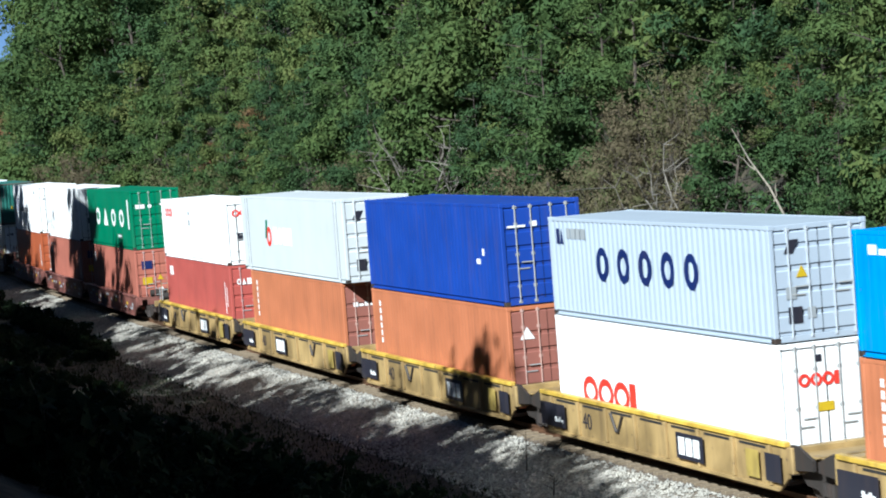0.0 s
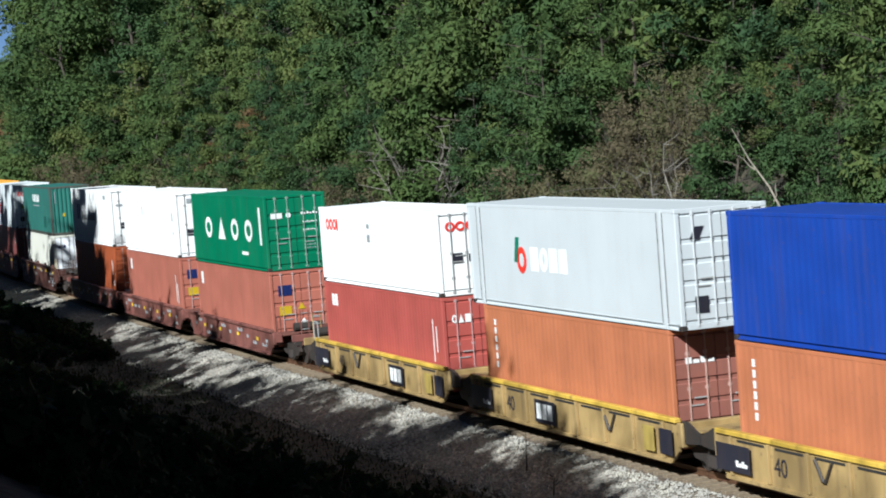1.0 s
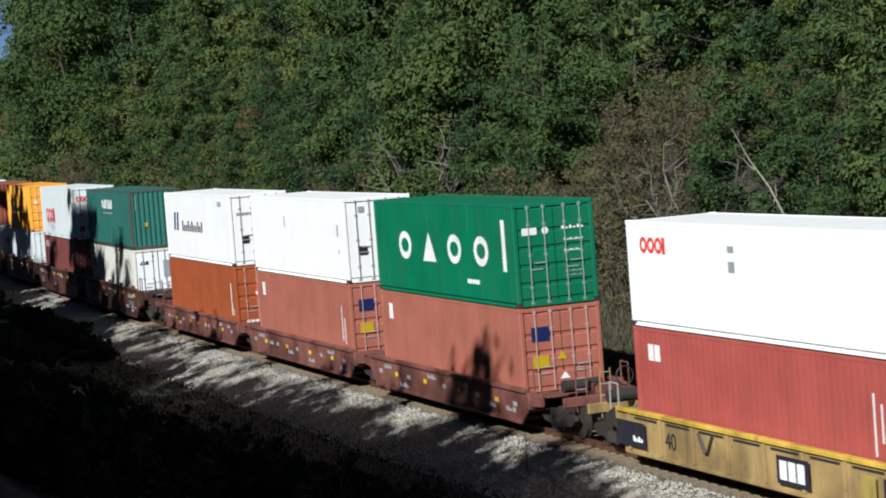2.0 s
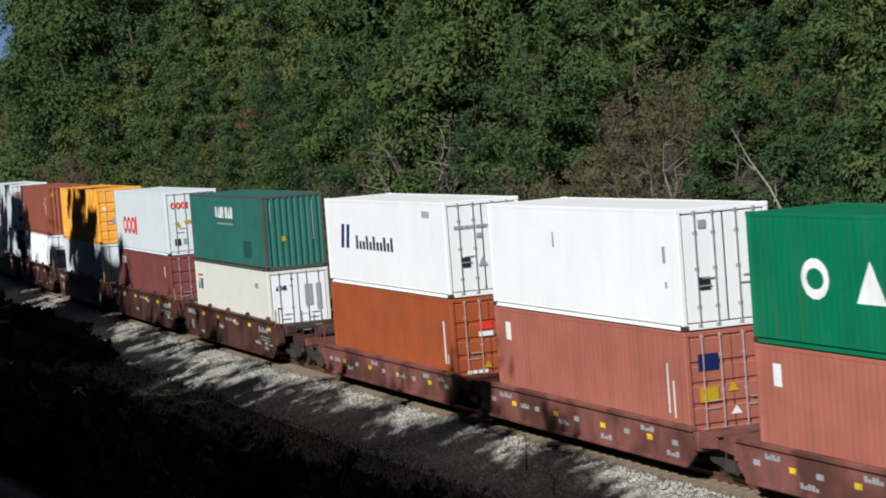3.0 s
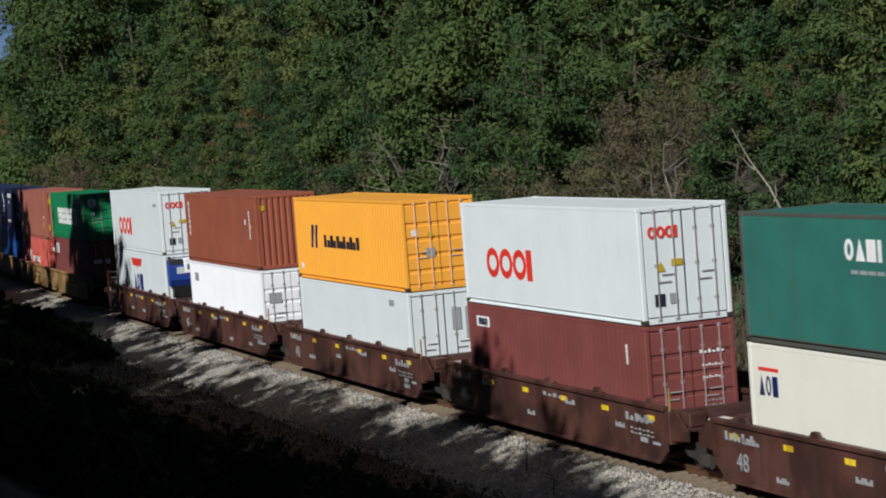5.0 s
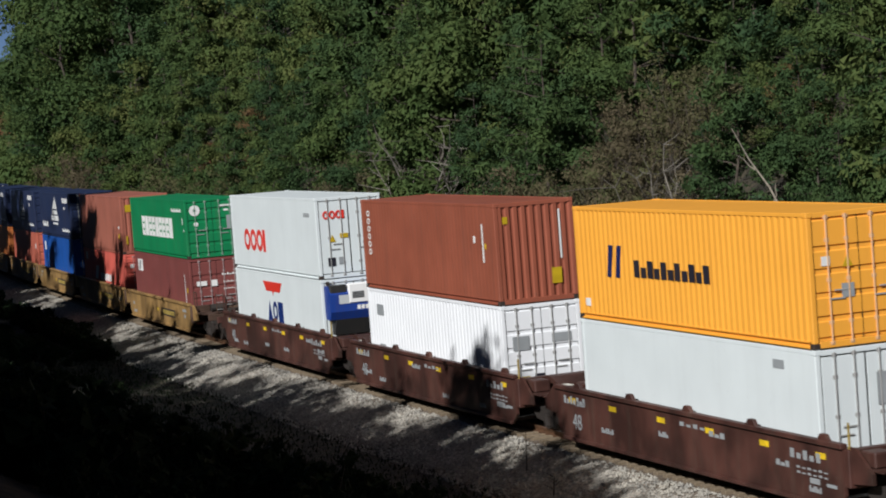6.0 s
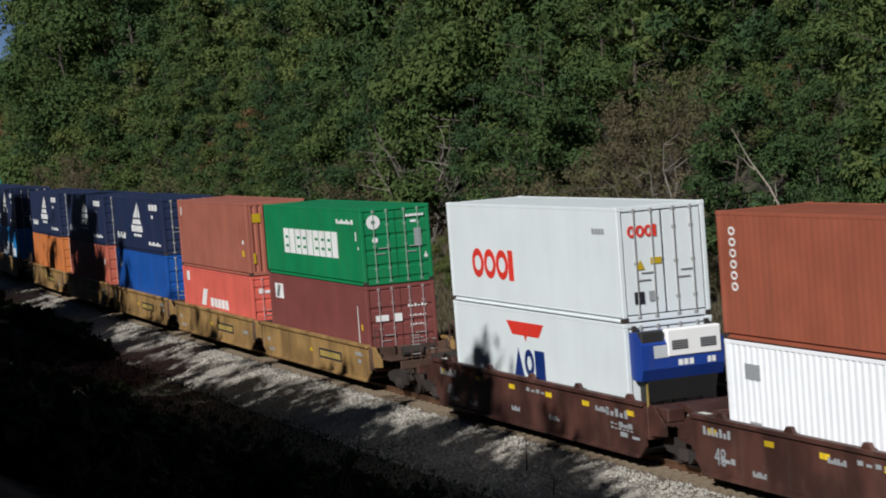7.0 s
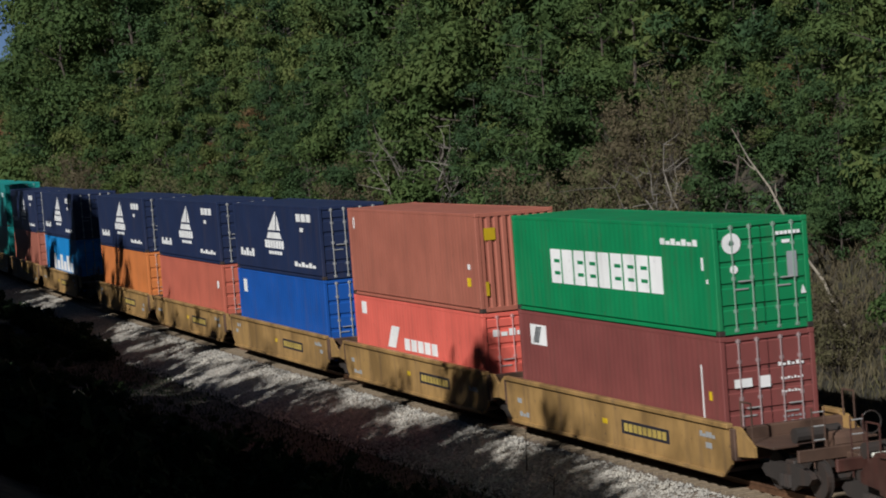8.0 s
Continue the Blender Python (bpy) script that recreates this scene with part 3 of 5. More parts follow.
def well_car(label, style, ahead, behind, well, number="", hook=-1.95, plate=2.2):
    """One unit of a double-stack car. ahead, behind: where its bogie pins lie from its middle; well: the sills' half length.
    ahead and behind are (pin, own bogie, coupler)."""
    low, high, paint_name = {"yellow": (0.22, 1.20, "car_yellow"), "purple": (0.22, 1.08, "car_purple"), "brown": (0.14, 1.42, "car_brown"), "tan": (0.22, 1.34, "car_tan")}[style]
    car = tagged(new("well_car"), label, "freight car", "cars of the container train")
    body = col(paint_name)
    ends = col("car_rust") if style == "tan" else body
    for sy in (-1, 1):
        y = sy * 1.44
        bm = bmesh.new()
        cut = 0.4
        prism(bm, [(-well, high), (-well, low + 0.30), (-well + cut, low), (well - cut, low), (well, low + 0.30), (well, high)], y - 0.03, y + 0.03)
        box(bm, -well + cut, well - cut, y - 0.09, y + 0.05, low - 0.02, low + 0.07, 0.01)
        sill = part("side_sill", bm, body, car)
        bm = bmesh.new()
        box(bm, -well - 0.02, well + 0.02, y - 0.10, y + 0.07, high, high + 0.11, 0.015)
        part("top_chord", bm, col("rail_yellow") if style == "yellow" else body, car)
        rng = random.Random(int(ahead[0] * 100) + sy)
        if style == "yellow":
            k = 8
            for i in range(k):
                x = -well + 0.7 + (2 * well - 1.4) * i / (k - 1)
                bm = bmesh.new()
                box(bm, x - 0.045, x + 0.045, y + sy * 0.03, y + sy * 0.11, low + 0.08, high - 0.02, 0.01)
                part("stiffener", bm, body, sill)
            for i in range(k - 1):
                x = -well + 0.7 + (2 * well - 1.4) * (i + 0.5) / (k - 1)
                bm = bmesh.new()
                box(bm, x - 0.62, x + 0.62, y + sy * 0.03, y + sy * 0.036, high - 0.13, high - 0.07)
                part("slot", bm, SEAL, sill)
            bm = bmesh.new()
            pipe(bm, [Vector((hook + dx, y + sy * 0.065, z)) for dx, z in ((-0.35, high - 0.12), (-0.05, low + 0.42), (0.05, low + 0.42), (0.35, high - 0.12))], 0.04)
            part("tie_down_hook", bm, STEEL, sill)
            for x, w, c in ((plate, 1.4, "mark_dark"), (5.3, 0.6, "plate_yellow"), (-5.9, 1.6, "mark_dark"), (6.25, 0.7, "mark_dark")):
                bm = bmesh.new()
                box(bm, x - w / 2, x + w / 2, y + sy * 0.112, y + sy * 0.122, low + 0.18, high - 0.18, 0.003)
                pl = part("number_plate", bm, col(c), sill)
                if x < -5 and sy < 0:
                    letter_shapes("mark_white", pl, "|.", x + 0.15, x + 0.7, low + 0.32, low + 0.46, 4, lambda u, v, q: (u, y - 0.122 - q, v))
                if x == plate and sy < 0:
                    letter_shapes("mark_white", pl, "|", x - 0.55, x + 0.6, low + 0.28, high - 0.28, 3, lambda u, v, q: (u, y - 0.122 - q, v))
        else:
            k = {"tan": 3, "brown": 6, "purple": 9}[style]
            for i in range(k):
                x = -well + 0.9 + (2 * well - 1.8) * i / (k - 1) + rng.uniform(-0.2, 0.2)
                bm = bmesh.new()
                zr = high - 0.30 if style == "brown" else low + (high - low) * 0.5
                wide = 0.21 if style == "brown" else 0.15
                box(bm, x - wide, x + wide, y + sy * 0.03, y + sy * 0.036, zr, zr + 0.13)
                part("reflector", bm, col("mark_yellow" if i % 2 or style == "brown" else "mark_grey"), sill)
            for x in ((-well + 1.6, -well + 3.1, -1.0, 1.7, well - 2.6, well - 1.2) if style != "tan" else (-well + 1.2, well - 1.2)):
                up = (high - low) * rng.choice((0.18, 0.3, 0.5, 0.72))
                letter_shapes("mark_grey", sill, "|.|", x - 0.3, x + rng.uniform(0.2, 0.6), low + up, low + up + 0.13, rng.choice((3, 5, 6)), lambda u, v, q: (u, y + sy * (0.03 + q), v))
            if style == "brown":
                for x, n, up, tall in ((well - 1.55, 5, 0.20, 0.20), (-well + 1.2, 7, 0.14, 0.20), (well - 1.3, 6, 0.55, 0.05), (well - 1.3, 6, 0.66, 0.05), (0.6, 4, 0.16, 0.10), (well - 0.75, 2, 0.75, 0.12)):
                    letter_shapes("mark_grey", sill, "|.", x - 0.7, x + 0.7, high - up - tall, high - up, n, lambda u, v, q: (u, y + sy * (0.03 + q), v), 0.6)
            if style == "tan" and sy < 0:
                bm = bmesh.new()
                box(bm, 0.9, 3.6, y - 0.034, y - 0.03, low + 0.42, low + 0.76)
                pl = part("number_plate", bm, col("mark_dark"), sill)
                letter_shapes("plate_yellow", pl, "|", 1.05, 3.5, low + 0.49, low + 0.69, 9, lambda u, v, q: (u, y - 0.034 - q, v))
            if style == "brown":
                for i in range(5):
                    x = -well + 1.4 + (2 * well - 2.2) * i / 4
                    bm = bmesh.new()
                    prism(bm, [(x - 0.22, high + 0.11), (x - 0.1, high + 0.24), (x + 0.1, high + 0.24), (x + 0.22, high + 0.11)], y - 0.05, y + 0.05)
                    part("container_guide", bm, body, sill)
        if number and sy < 0:
            cu = bpy.data.curves.new("number", "FONT")
            cu.body, cu.size, cu.extrude = number, 0.58, 0.004
            tx = new("numeral", bpy.data.meshes.new_from_object(bpy.data.objects.new("numeral_source", cu)))
            tx.data.materials.append(col("mark_grey" if style != "yellow" else "mark_dark"))
            tx.parent = sill
            tx.matrix_basis = Matrix.Translation((-well + (1.0 if style != "yellow" else 2.62), y - (0.04 if style != "yellow" else 0.04), low + 0.30)) @ pose(0, 0, 0, 90, 0, 0)
    bm = bmesh.new()
    for i in range(6):
        x = -well + 0.8 + (2 * well - 1.6) * i / 5
        box(bm, x - 0.15, x + 0.15, -1.4, 1.4, low + 0.02, low + 0.12)
    box(bm, -well + 0.3, well - 0.3, -1.4, -1.1, low + 0.09, low + 0.16)
    box(bm, -well + 0.3, well - 0.3, 1.1, 1.4, low + 0.09, low + 0.16)
    part("well_floor", bm, STEEL, car)
    for sx, (pin, own, coupler) in ((1, ahead), (-1, behind)):
        bm = bmesh.new()
        x0, x1 = sx * (well - 0.05), sx * pin
        a, b = min(x0, x1), max(x0, x1)
        box(bm, a, b, -0.55, 0.55, 0.80, 1.02, 0.02)
        box(bm, min(x0, x0 + sx * 0.25), max(x0, x0 + sx * 0.25), -1.46, 1.46, 0.62, high, 0.02)
        if abs(pin) - well > 0.6:
            box(bm, a + 0.1, b - 0.1, -1.3, 1.3, 1.022, 1.07, 0.01)
        part("end_platform", bm, ends, car)
        for sy in (-1, 1):
            bm = bmesh.new()
            xq = sx * (well + 0.05)
            prism(bm, [(xq, 0.7), (xq + sx * 0.95, 0.78), (xq + sx * 0.95, 1.0), (xq + sx * 0.30, high + 0.05), (xq, high + 0.05)], sy * 1.36 - 0.035, sy * 1.36 + 0.035)
            part("end_bracket", bm, STEEL if style == "yellow" else body, car)
            if not coupler:
                continue
            bm = bmesh.new()
            rod(bm, (sx * (well + 0.3), sy * 1.30, high + 0.02), (sx * (well + 0.3), sy * 1.30, high + 0.62), 0.022, 6)
            rod(bm, (sx * (well + 0.8), sy * 1.30, 1.0), (sx * (well + 0.8), sy * 1.30, high + 0.62), 0.022, 6)
            rod(bm, (sx * (well + 0.3), sy * 1.30, high + 0.62), (sx * (well + 0.8), sy * 1.30, high + 0.62), 0.022, 6)
            part("handrail", bm, GALV if style == "yellow" else ends, car)
        if coupler:
            bm = bmesh.new()
            box(bm, min(x1, x1 + sx * 1.5), max(x1, x1 + sx * 1.5), -0.13, 0.13, 0.74, 0.98, 0.03)
            box(bm, min(x1 + sx * 0.9, x1 + sx * 1.0), max(x1 + sx * 0.9, x1 + sx * 1.0), -1.3, 1.3, 0.85, 1.12, 0.02)
            rod(bm, (x1 + sx * 0.5, -0.25, 1.12), (x1 + sx * 0.5, 0.55, 1.12), 0.26, 12)
            rod(bm, (x1 + sx * 0.95, -0.9, 0.7), (x1 + sx * 0.95, -0.9, 2.0), 0.02, 6)
            rod(bm, (x1 + sx * 0.95, -0.6, 0.7), (x1 + sx * 0.95, -0.6, 2.0), 0.02, 6)
            part("coupler", bm, ends if style != "yellow" else body, car)
            bm = bmesh.new()
            rod(bm, (x1 + sx * 0.30, -1.0, 1.34), (x1 + sx * 0.30, 0.1, 1.34), 0.17, 12)
            part("brake_cylinder", bm, STEEL, car)
            for k in range(4):
                bm = bmesh.new()
                rod(bm, (x1 + sx * 0.95, -0.9, 1.0 + 0.3 * k), (x1 + sx * 0.95, -0.6, 1.0 + 0.3 * k), 0.016, 6)
                part("ladder_rung", bm, GALV, car)
            bm = bmesh.new()
            pipe(bm, [Vector((x1 + sx * 1.02, 0.5 + 0.25 * math.cos(6.2832 * k / 12), 1.55 + 0.25 * math.sin(6.2832 * k / 12))) for k in range(12)], 0.018, 5, True)
            part("brake_wheel", bm, STEEL, car)
        if style == "brown" and abs(pin) - well > 0.7:
            bm = bmesh.new()
            xd = sx * (well + 0.25)
            prism(bm, [(xd, 1.10), (xd, high + 0.02), (xd + sx * 0.3, high + 0.02), (xd + sx * (abs(pin) - well - 0.3), 1.16), (xd + sx * (abs(pin) - well - 0.3), 1.10)], -0.62, 1.34)
            part("sloping_deck", bm, body, car)
            bm = bmesh.new()
            xb = sx * (well + 0.55)
            box(bm, xb - 0.28, xb + 0.28, -1.22, -0.75, 1.072, 1.40, 0.03)
            part("equipment_box", bm, col("cream" if sx < 0 else "car_brown"), car, "cream steel box" if sx < 0 else "")
            bm = bmesh.new()
            rod(bm, (xb + 0.1, -0.4, 1.16), (xb + 0.1, 0.9, 1.16), 0.085, 10)
            part("air_reservoir", bm, STEEL, car)
            for yy in (-0.2, 0.3):
                bm = bmesh.new()
                pts = [Vector((sx * (well - 0.1 + 0.24 * k), yy + 0.06 * math.sin(k * 1.9), 1.12 + 0.16 * math.sin(math.pi * k / 6))) for k in range(7)]
                pipe(bm, pts, 0.028)
                part("brake_hose", bm, SEAL, car)
        if style == "brown" and sx > 0:
            bm = bmesh.new()
            rod(bm, (well + 0.12, -1.38, high), (well + 0.12, -1.38, high + 0.55), 0.03, 6)
            part("marker_post", bm, col("plate_yellow"), car, "dull yellow marker post")
        if own:
            bogie(car, sx * pin)
    return car


def loop_marks(c, u0, u1, v0, v1):
    return (c, "oooi", u0 - 0.05 * (u1 - u0), u1 + 0.2 * (u1 - u0), v0 - 0.04, v1 + 0.06, 4, 0.98)


VENT = [("mark_dark", "|", 0.35, 0.62, 0.45, 0.75), ("mark_grey", "|", 0.75, 0.95, 0.5, 0.75), ("mark_yellow", "^", 0.45, 0.68, 1.3, 1.55), ("mark_yellow", "|", 0.85, 1.15, 1.42, 1.58)]
DRY_MARKS = [("mark_white", "|.", 1.45, 2.15, 2.1, 2.19, 6, 0.6), ("mark_white", "|.", 1.5, 2.1, 1.78, 1.84, 7, 0.6), ("mark_white", "|.", 1.5, 2.0, 1.48, 1.54, 6, 0.6), ("mark_grey", "|.", 1.5, 2.1, 0.9, 0.95, 6, 0.6), ("mark_grey", "|.", 1.5, 2.1, 0.78, 0.83, 6, 0.6)]
NAVY_MARKS = [("mark_white", "s", 4.9, 7.0, 1.32, 2.36), ("mark_white", "|", 4.6, 7.3, 0.95, 1.25, 7), ("mark_white", "|", 5.1, 7.0, 0.72, 0.84, 5), ("mark_white", "|", 9.2, 11.2, 2.02, 2.3, 3),
              ("mark_white", "|.", 0.8, 2.9, 0.55, 0.85, 5), ("mark_white", "|.", 8.6, 11.4, 0.38, 0.55, 6), ("mark_white", "|", 9.6, 10.0, 1.65, 1.8)]
HC, STD = 2.896, 2.591
VERT = [("mark_white", "|", 0.75, 0.88, 2.35 - 0.24 * i, 2.52 - 0.24 * i) for i in range(6)]

# front end along the track at the start, upper box, lower box, car
STACKS = [
    (-28.4, ("bright blue corrugated container on an orange-brown one", STD, "sky_blue", "corrugated", "doors", [("mark_white", "|.", 0.6, 2.6, 2.1, 2.3, 5)], DRY_MARKS),
     ("orange-brown corrugated container in a yellow well car", HC, "orange_brown", "corrugated", "doors", VERT, DRY_MARKS), "yellow"),
    (-44.08, ("pale blue-grey corrugated container with navy ring lettering", STD, "cosco_grey", "corrugated", "doors",
              [("mark_navy", "o", 2.95, 9.2, 1.0, 1.88, 5, 0.58), ("mark_navy", "|^", 0.5, 0.95, 1.9, 2.3, 2), ("mark_grey", "|", 1.15, 2.4, 2.05, 2.32, 4)],
              [("mark_dark", "/", 0.35, 0.72, 1.95, 2.25), ("mark_yellow", "^", 0.62, 0.9, 1.42, 1.68), ("mark_grey", "|", 0.35, 0.6, 0.95, 1.22), ("mark_dark", "|", 0.38, 0.72, 0.42, 0.78), ("mark_grey", "|", 0.85, 1.05, 0.5, 0.75)]),
     ("white refrigerated container with red ring lettering in a yellow car", HC, "reefer_white", "flat", "reefer", [loop_marks("mark_red", 1.7, 4.75, 0.68, 1.36)],
      [loop_marks("mark_red", 0.55, 1.5, 1.95, 2.15), ("mark_yellow", "|", 0.95, 1.35, 1.35, 1.55), ("mark_dark", "|", 0.95, 1.1, 2.45, 2.6)]), "yellow"),
    (-59.75, ("deep blue corrugated container stacked on an orange-brown one", HC, "deep_blue", "corrugated", "doors", [("mark_white", "|", 10.1, 10.4, 1.15, 1.3), ("mark_white", "|", 10.6, 10.75, 1.4, 1.6)],
              [("mark_white", "|", 0.2, 0.75, 2.2, 2.26), ("mark_white", "|", 0.95, 1.1, 2.2, 2.35), ("mark_white", "|", 1.9, 2.05, 2.1, 2.3)]),
     ("orange-brown corrugated container in a yellow well car", HC, "orange_brown", "corrugated", "doors", VERT, [("mark_white", "^", 0.35, 0.8, 1.95, 2.3), *DRY_MARKS]), "yellow"),
    (-75.31, ("light grey container with a red and green emblem", HC, "pale_grey", "flat", "doors", [("mark_red", "o", 3.6, 4.3, 1.0, 1.75), ("mark_green", "/", 3.4, 3.85, 1.3, 2.0), ("mark_white", "|o|", 4.6, 7.2, 1.1, 1.75, 4)],
              [("mark_dark", "/", 0.35, 0.75, 2.15, 2.45), ("mark_dark", "|", 0.4, 0.75, 0.4, 0.8)], "pale_grey", None, 13.716),
     ("orange-brown corrugated container in a yellow well car", HC, "orange_brown", "corrugated", "doors", VERT, [("mark_white", "|.", 0.4, 1.2, 2.05, 2.2, 4)]), "yellow"),
    (-91.07, ("white refrigerated container with small red lettering", STD, "reefer_white", "flat", "reefer", [loop_marks("mark_red", 0.8, 2.1, 1.85, 2.15), ("mark_grey", "|", 5.3, 5.6, 1.5, 1.75), ("mark_grey", "|", 5.3, 5.6, 1.95, 2.1)],
              [loop_marks("mark_red", 0.35, 1.4, 2.0, 2.2), ("mark_dark", "|", 0.45, 0.8, 1.0, 1.3), ("mark_dark", "|", 1.0, 1.25, 1.02, 1.25)]),
     ("faded red corrugated container in a yellow well car", HC, "faded_red", "corrugated", "doors", [("mark_white", "|", 0.8, 1.5, 2.1, 2.5, 2), ("mark_white", "|", 11.2, 11.26, 0.9, 2.2), ("mark_white", "|", 11.5, 11.56, 1.2, 2.0)],
      [("mark_white", "o^|", 0.3, 0.95, 2.1, 2.35, 3), ("mark_white", "|.", 1.5, 2.2, 1.9, 2.05, 4)]), "yellow"),
    (-110.70, ("emerald green corrugated container with white block lettering", HC, "emerald", "corrugated", "doors", [("mark_white", "o^oo", 2.3, 11.2, 1.08, 1.96, 4, 0.52), ("mark_white", "|", 11.25, 11.5, 1.0, 2.45), ("mark_white", "|", 8.3, 9.3, 0.55, 0.68, 5)],
               [("mark_white", "|", 0.25, 0.7, 2.0, 2.2), ("mark_white", "disc", 0.95, 0.1, 2.1, 0), *DRY_MARKS]),
     ("salmon-brown corrugated container in a purple-brown well car", HC, "salmon", "corrugated", "doors", [("mark_white", "|", 0.8, 1.15, 2.0, 2.5)],
      [("mark_navy", "|", 0.32, 0.85, 1.95, 2.35), ("mark_yellow", "|", 0.32, 0.8, 1.2, 1.55), ("mark_yellow", "^", 1.05, 1.35, 1.4, 1.65), ("mark_white", "^", 1.1, 1.4, 0.85, 1.05)]), "purple"),
    (-126.34, ("plain white refrigerated container with faint grey marks", HC, "reefer_white", "flat", "reefer", [("mark_grey", "|", 11.3, 11.45, 1.6, 2.0), ("mark_grey", "|", 11.35, 11.45, 1.0, 1.15), ("mark_grey", "|", 4.6, 4.7, 1.8, 2.2)],
               [("mark_dark", "|", 0.5, 0.78, 0.95, 1.25), ("mark_yellow", "|", 2.1, 2.25, 0.9, 1.25), ("mark_grey", "|", 0.55, 0.75, 2.4, 2.6)]),
     ("salmon-brown corrugated container in a purple-brown well car", HC, "salmon", "corrugated", "doors", [("mark_white", "|", 0.8, 1.15, 2.0, 2.5), ("mark_white", "|", 11.1, 11.16, 0.9, 2.1), ("mark_white", "|", 11.4, 11.46, 0.8, 1.7)],
      [("mark_navy", "|", 0.32, 0.85, 1.95, 2.35), ("mark_yellow", "|", 0.32, 0.8, 1.2, 1.55), ("mark_yellow", "^", 1.05, 1.35, 1.4, 1.65), ("mark_white", "^", 1.1, 1.4, 0.85, 1.05)]), "purple"),
    (-142.16, ("white refrigerated container with a blue emblem and dark lettering", HC, "reefer_white", "flat", "reefer", [("mark_blue", "//", 1.6, 2.75, 1.25, 2.05, 2, 0.92), ("mark_dark", "|..|.", 3.3, 7.3, 1.25, 1.70, 11, 0.62), ("mark_grey", "|", 10.2, 10.9, 2.4, 2.6, 3)],
               [("mark_dark", "|", 0.45, 0.75, 0.9, 1.2), ("mark_grey", "^", 1.0, 1.3, 0.9, 1.2), ("mark_grey", "|", 0.3, 1.9, 2.05, 2.15, 9), ("mark_grey", "|", 1.0, 1.2, 1.75, 1.9)]),
     ("rust-red corrugated container in a purple-brown well car", HC, "rust_red", "corrugated", "doors", [("mark_white", "|", 11.4, 11.5, 0.9, 2.2), ("mark_white", "|", 11.65, 11.72, 0.9, 1.2)],
      [("mark_red", "|", 0.85, 1.3, 1.9, 2.15), ("mark_white", "|", 0.85, 1.3, 1.7, 1.84), ("mark_yellow", "^", 0.95, 1.2, 0.75, 0.95), ("mark_white", "|", 0.4, 1.1, 0.6, 0.7, 4)]), "purple"),
    (-162.87, ("bottle green container with a ribbed end and white lettering", HC, "bottle_green", "flat", "ribs", [("mark_white", "o^|i|^|", 4.5, 7.5, 1.95, 2.4, 7), ("mark_grey", "|", 4.7, 7.4, 1.68, 1.76, 8), ("mark_dim_green", "|", 8.9, 10.1, 0.45, 1.1)],
               [("mark_yellow", "|", 0.72, 0.86, 1.1, 1.3), ("mark_grey", "|", 1.96, 2.0, 1.1, 2.6), ("mark_grey", "|", 0.3, 0.34, 1.9, 2.6)], "post_olive"),
     ("cream refrigerated container in a brown well car", HC, "cream", "flat", "reefer", [("mark_navy", "^o|", 0.45, 1.35, 1.75, 2.2, 3), ("mark_red", "|", 0.45, 1.35, 2.3, 2.38), ("mark_grey", "|", 10.2, 10.7, 2.2, 2.4)],
      [("mark_navy", "^o|", 0.3, 0.75, 2.15, 2.32, 3), ("mark_grey", "|", 1.45, 1.75, 1.5, 2.3), ("mark_grey", "|", 1.9, 2.1, 1.3, 2.3), ("mark_dark", "disc", 0.95, 0.05, 2.55, 0)]), "brown"),
    (-180.35, ("pale grey refrigerated container with red ring lettering", HC, "light_grey", "flat", "reefer", [loop_marks("mark_red", 2.0, 5.2, 0.85, 1.6)], [loop_marks("mark_red", 0.3, 1.05, 2.15, 2.35), *VENT]),
     ("maroon corrugated container in a brown well car", HC, "maroon", "corrugated", "doors", [("mark_white", "|", 0.7, 1.7, 2.25, 2.55), ("mark_navy", "|", 0.85, 1.55, 2.3, 2.5), ("mark_white", "|", 11.0, 11.1, 1.9, 2.4)], DRY_MARKS), "brown"),
    (-197.94, ("amber-orange corrugated container with a blue emblem and dark lettering", HC, "amber", "corrugated", "doors", [("mark_navy", "//", 1.9, 2.9, 1.15, 1.95, 2), ("mark_dark", "|.", 3.5, 7.6, 1.2, 1.62, 11), ("mark_white", "|", 0.45, 0.75, 0.35, 0.55)],
               [("mark_white", "|", 0.3, 0.5, 1.75, 1.95), ("mark_grey", "|", 0.75, 1.05, 1.05, 1.35), ("mark_yellow", "^", 0.8, 1.05, 1.7, 1.95)]),
     ("light grey refrigerated container in a brown well car", HC, "light_grey", "flat", "reefer", [("mark_grey", "|", 10.3, 10.8, 2.4, 2.6)], [("mark_grey", "|", 1.45, 1.75, 1.6, 2.3), ("mark_grey", "|", 1.9, 2.1, 1.3, 2.3)]), "brown"),
    (-215.76, ("brick-brown container with a ribbed end", HC, "brick", "corrugated", "ribs", [("mark_white", "o", 0.55, 0.85, 2.35 - 0.25 * i, 2.55 - 0.25 * i) for i in range(6)] + [("mark_white", "|", 10.4, 10.55, 1.75, 1.95), ("mark_white", "|", 11.1, 11.2, 1.2, 2.3), ("mark_yellow", "|", 11.3, 11.4, 1.6, 1.75)],
               [("mark_yellow", "|", 0.25, 0.4, 2.3, 2.5), ("mark_yellow", "|", 1.65, 1.95, 0.5, 0.95), ("mark_white", "|", 1.95, 2.0, 1.2, 2.6)]),
     ("white corrugated container in a brown well car", HC, "white", "corrugated", "doors", [("mark_grey", "|", 0.9, 1.6, 2.05, 2.4), ("mark_grey", "|", 1.0, 1.5, 0.95, 1.1)],
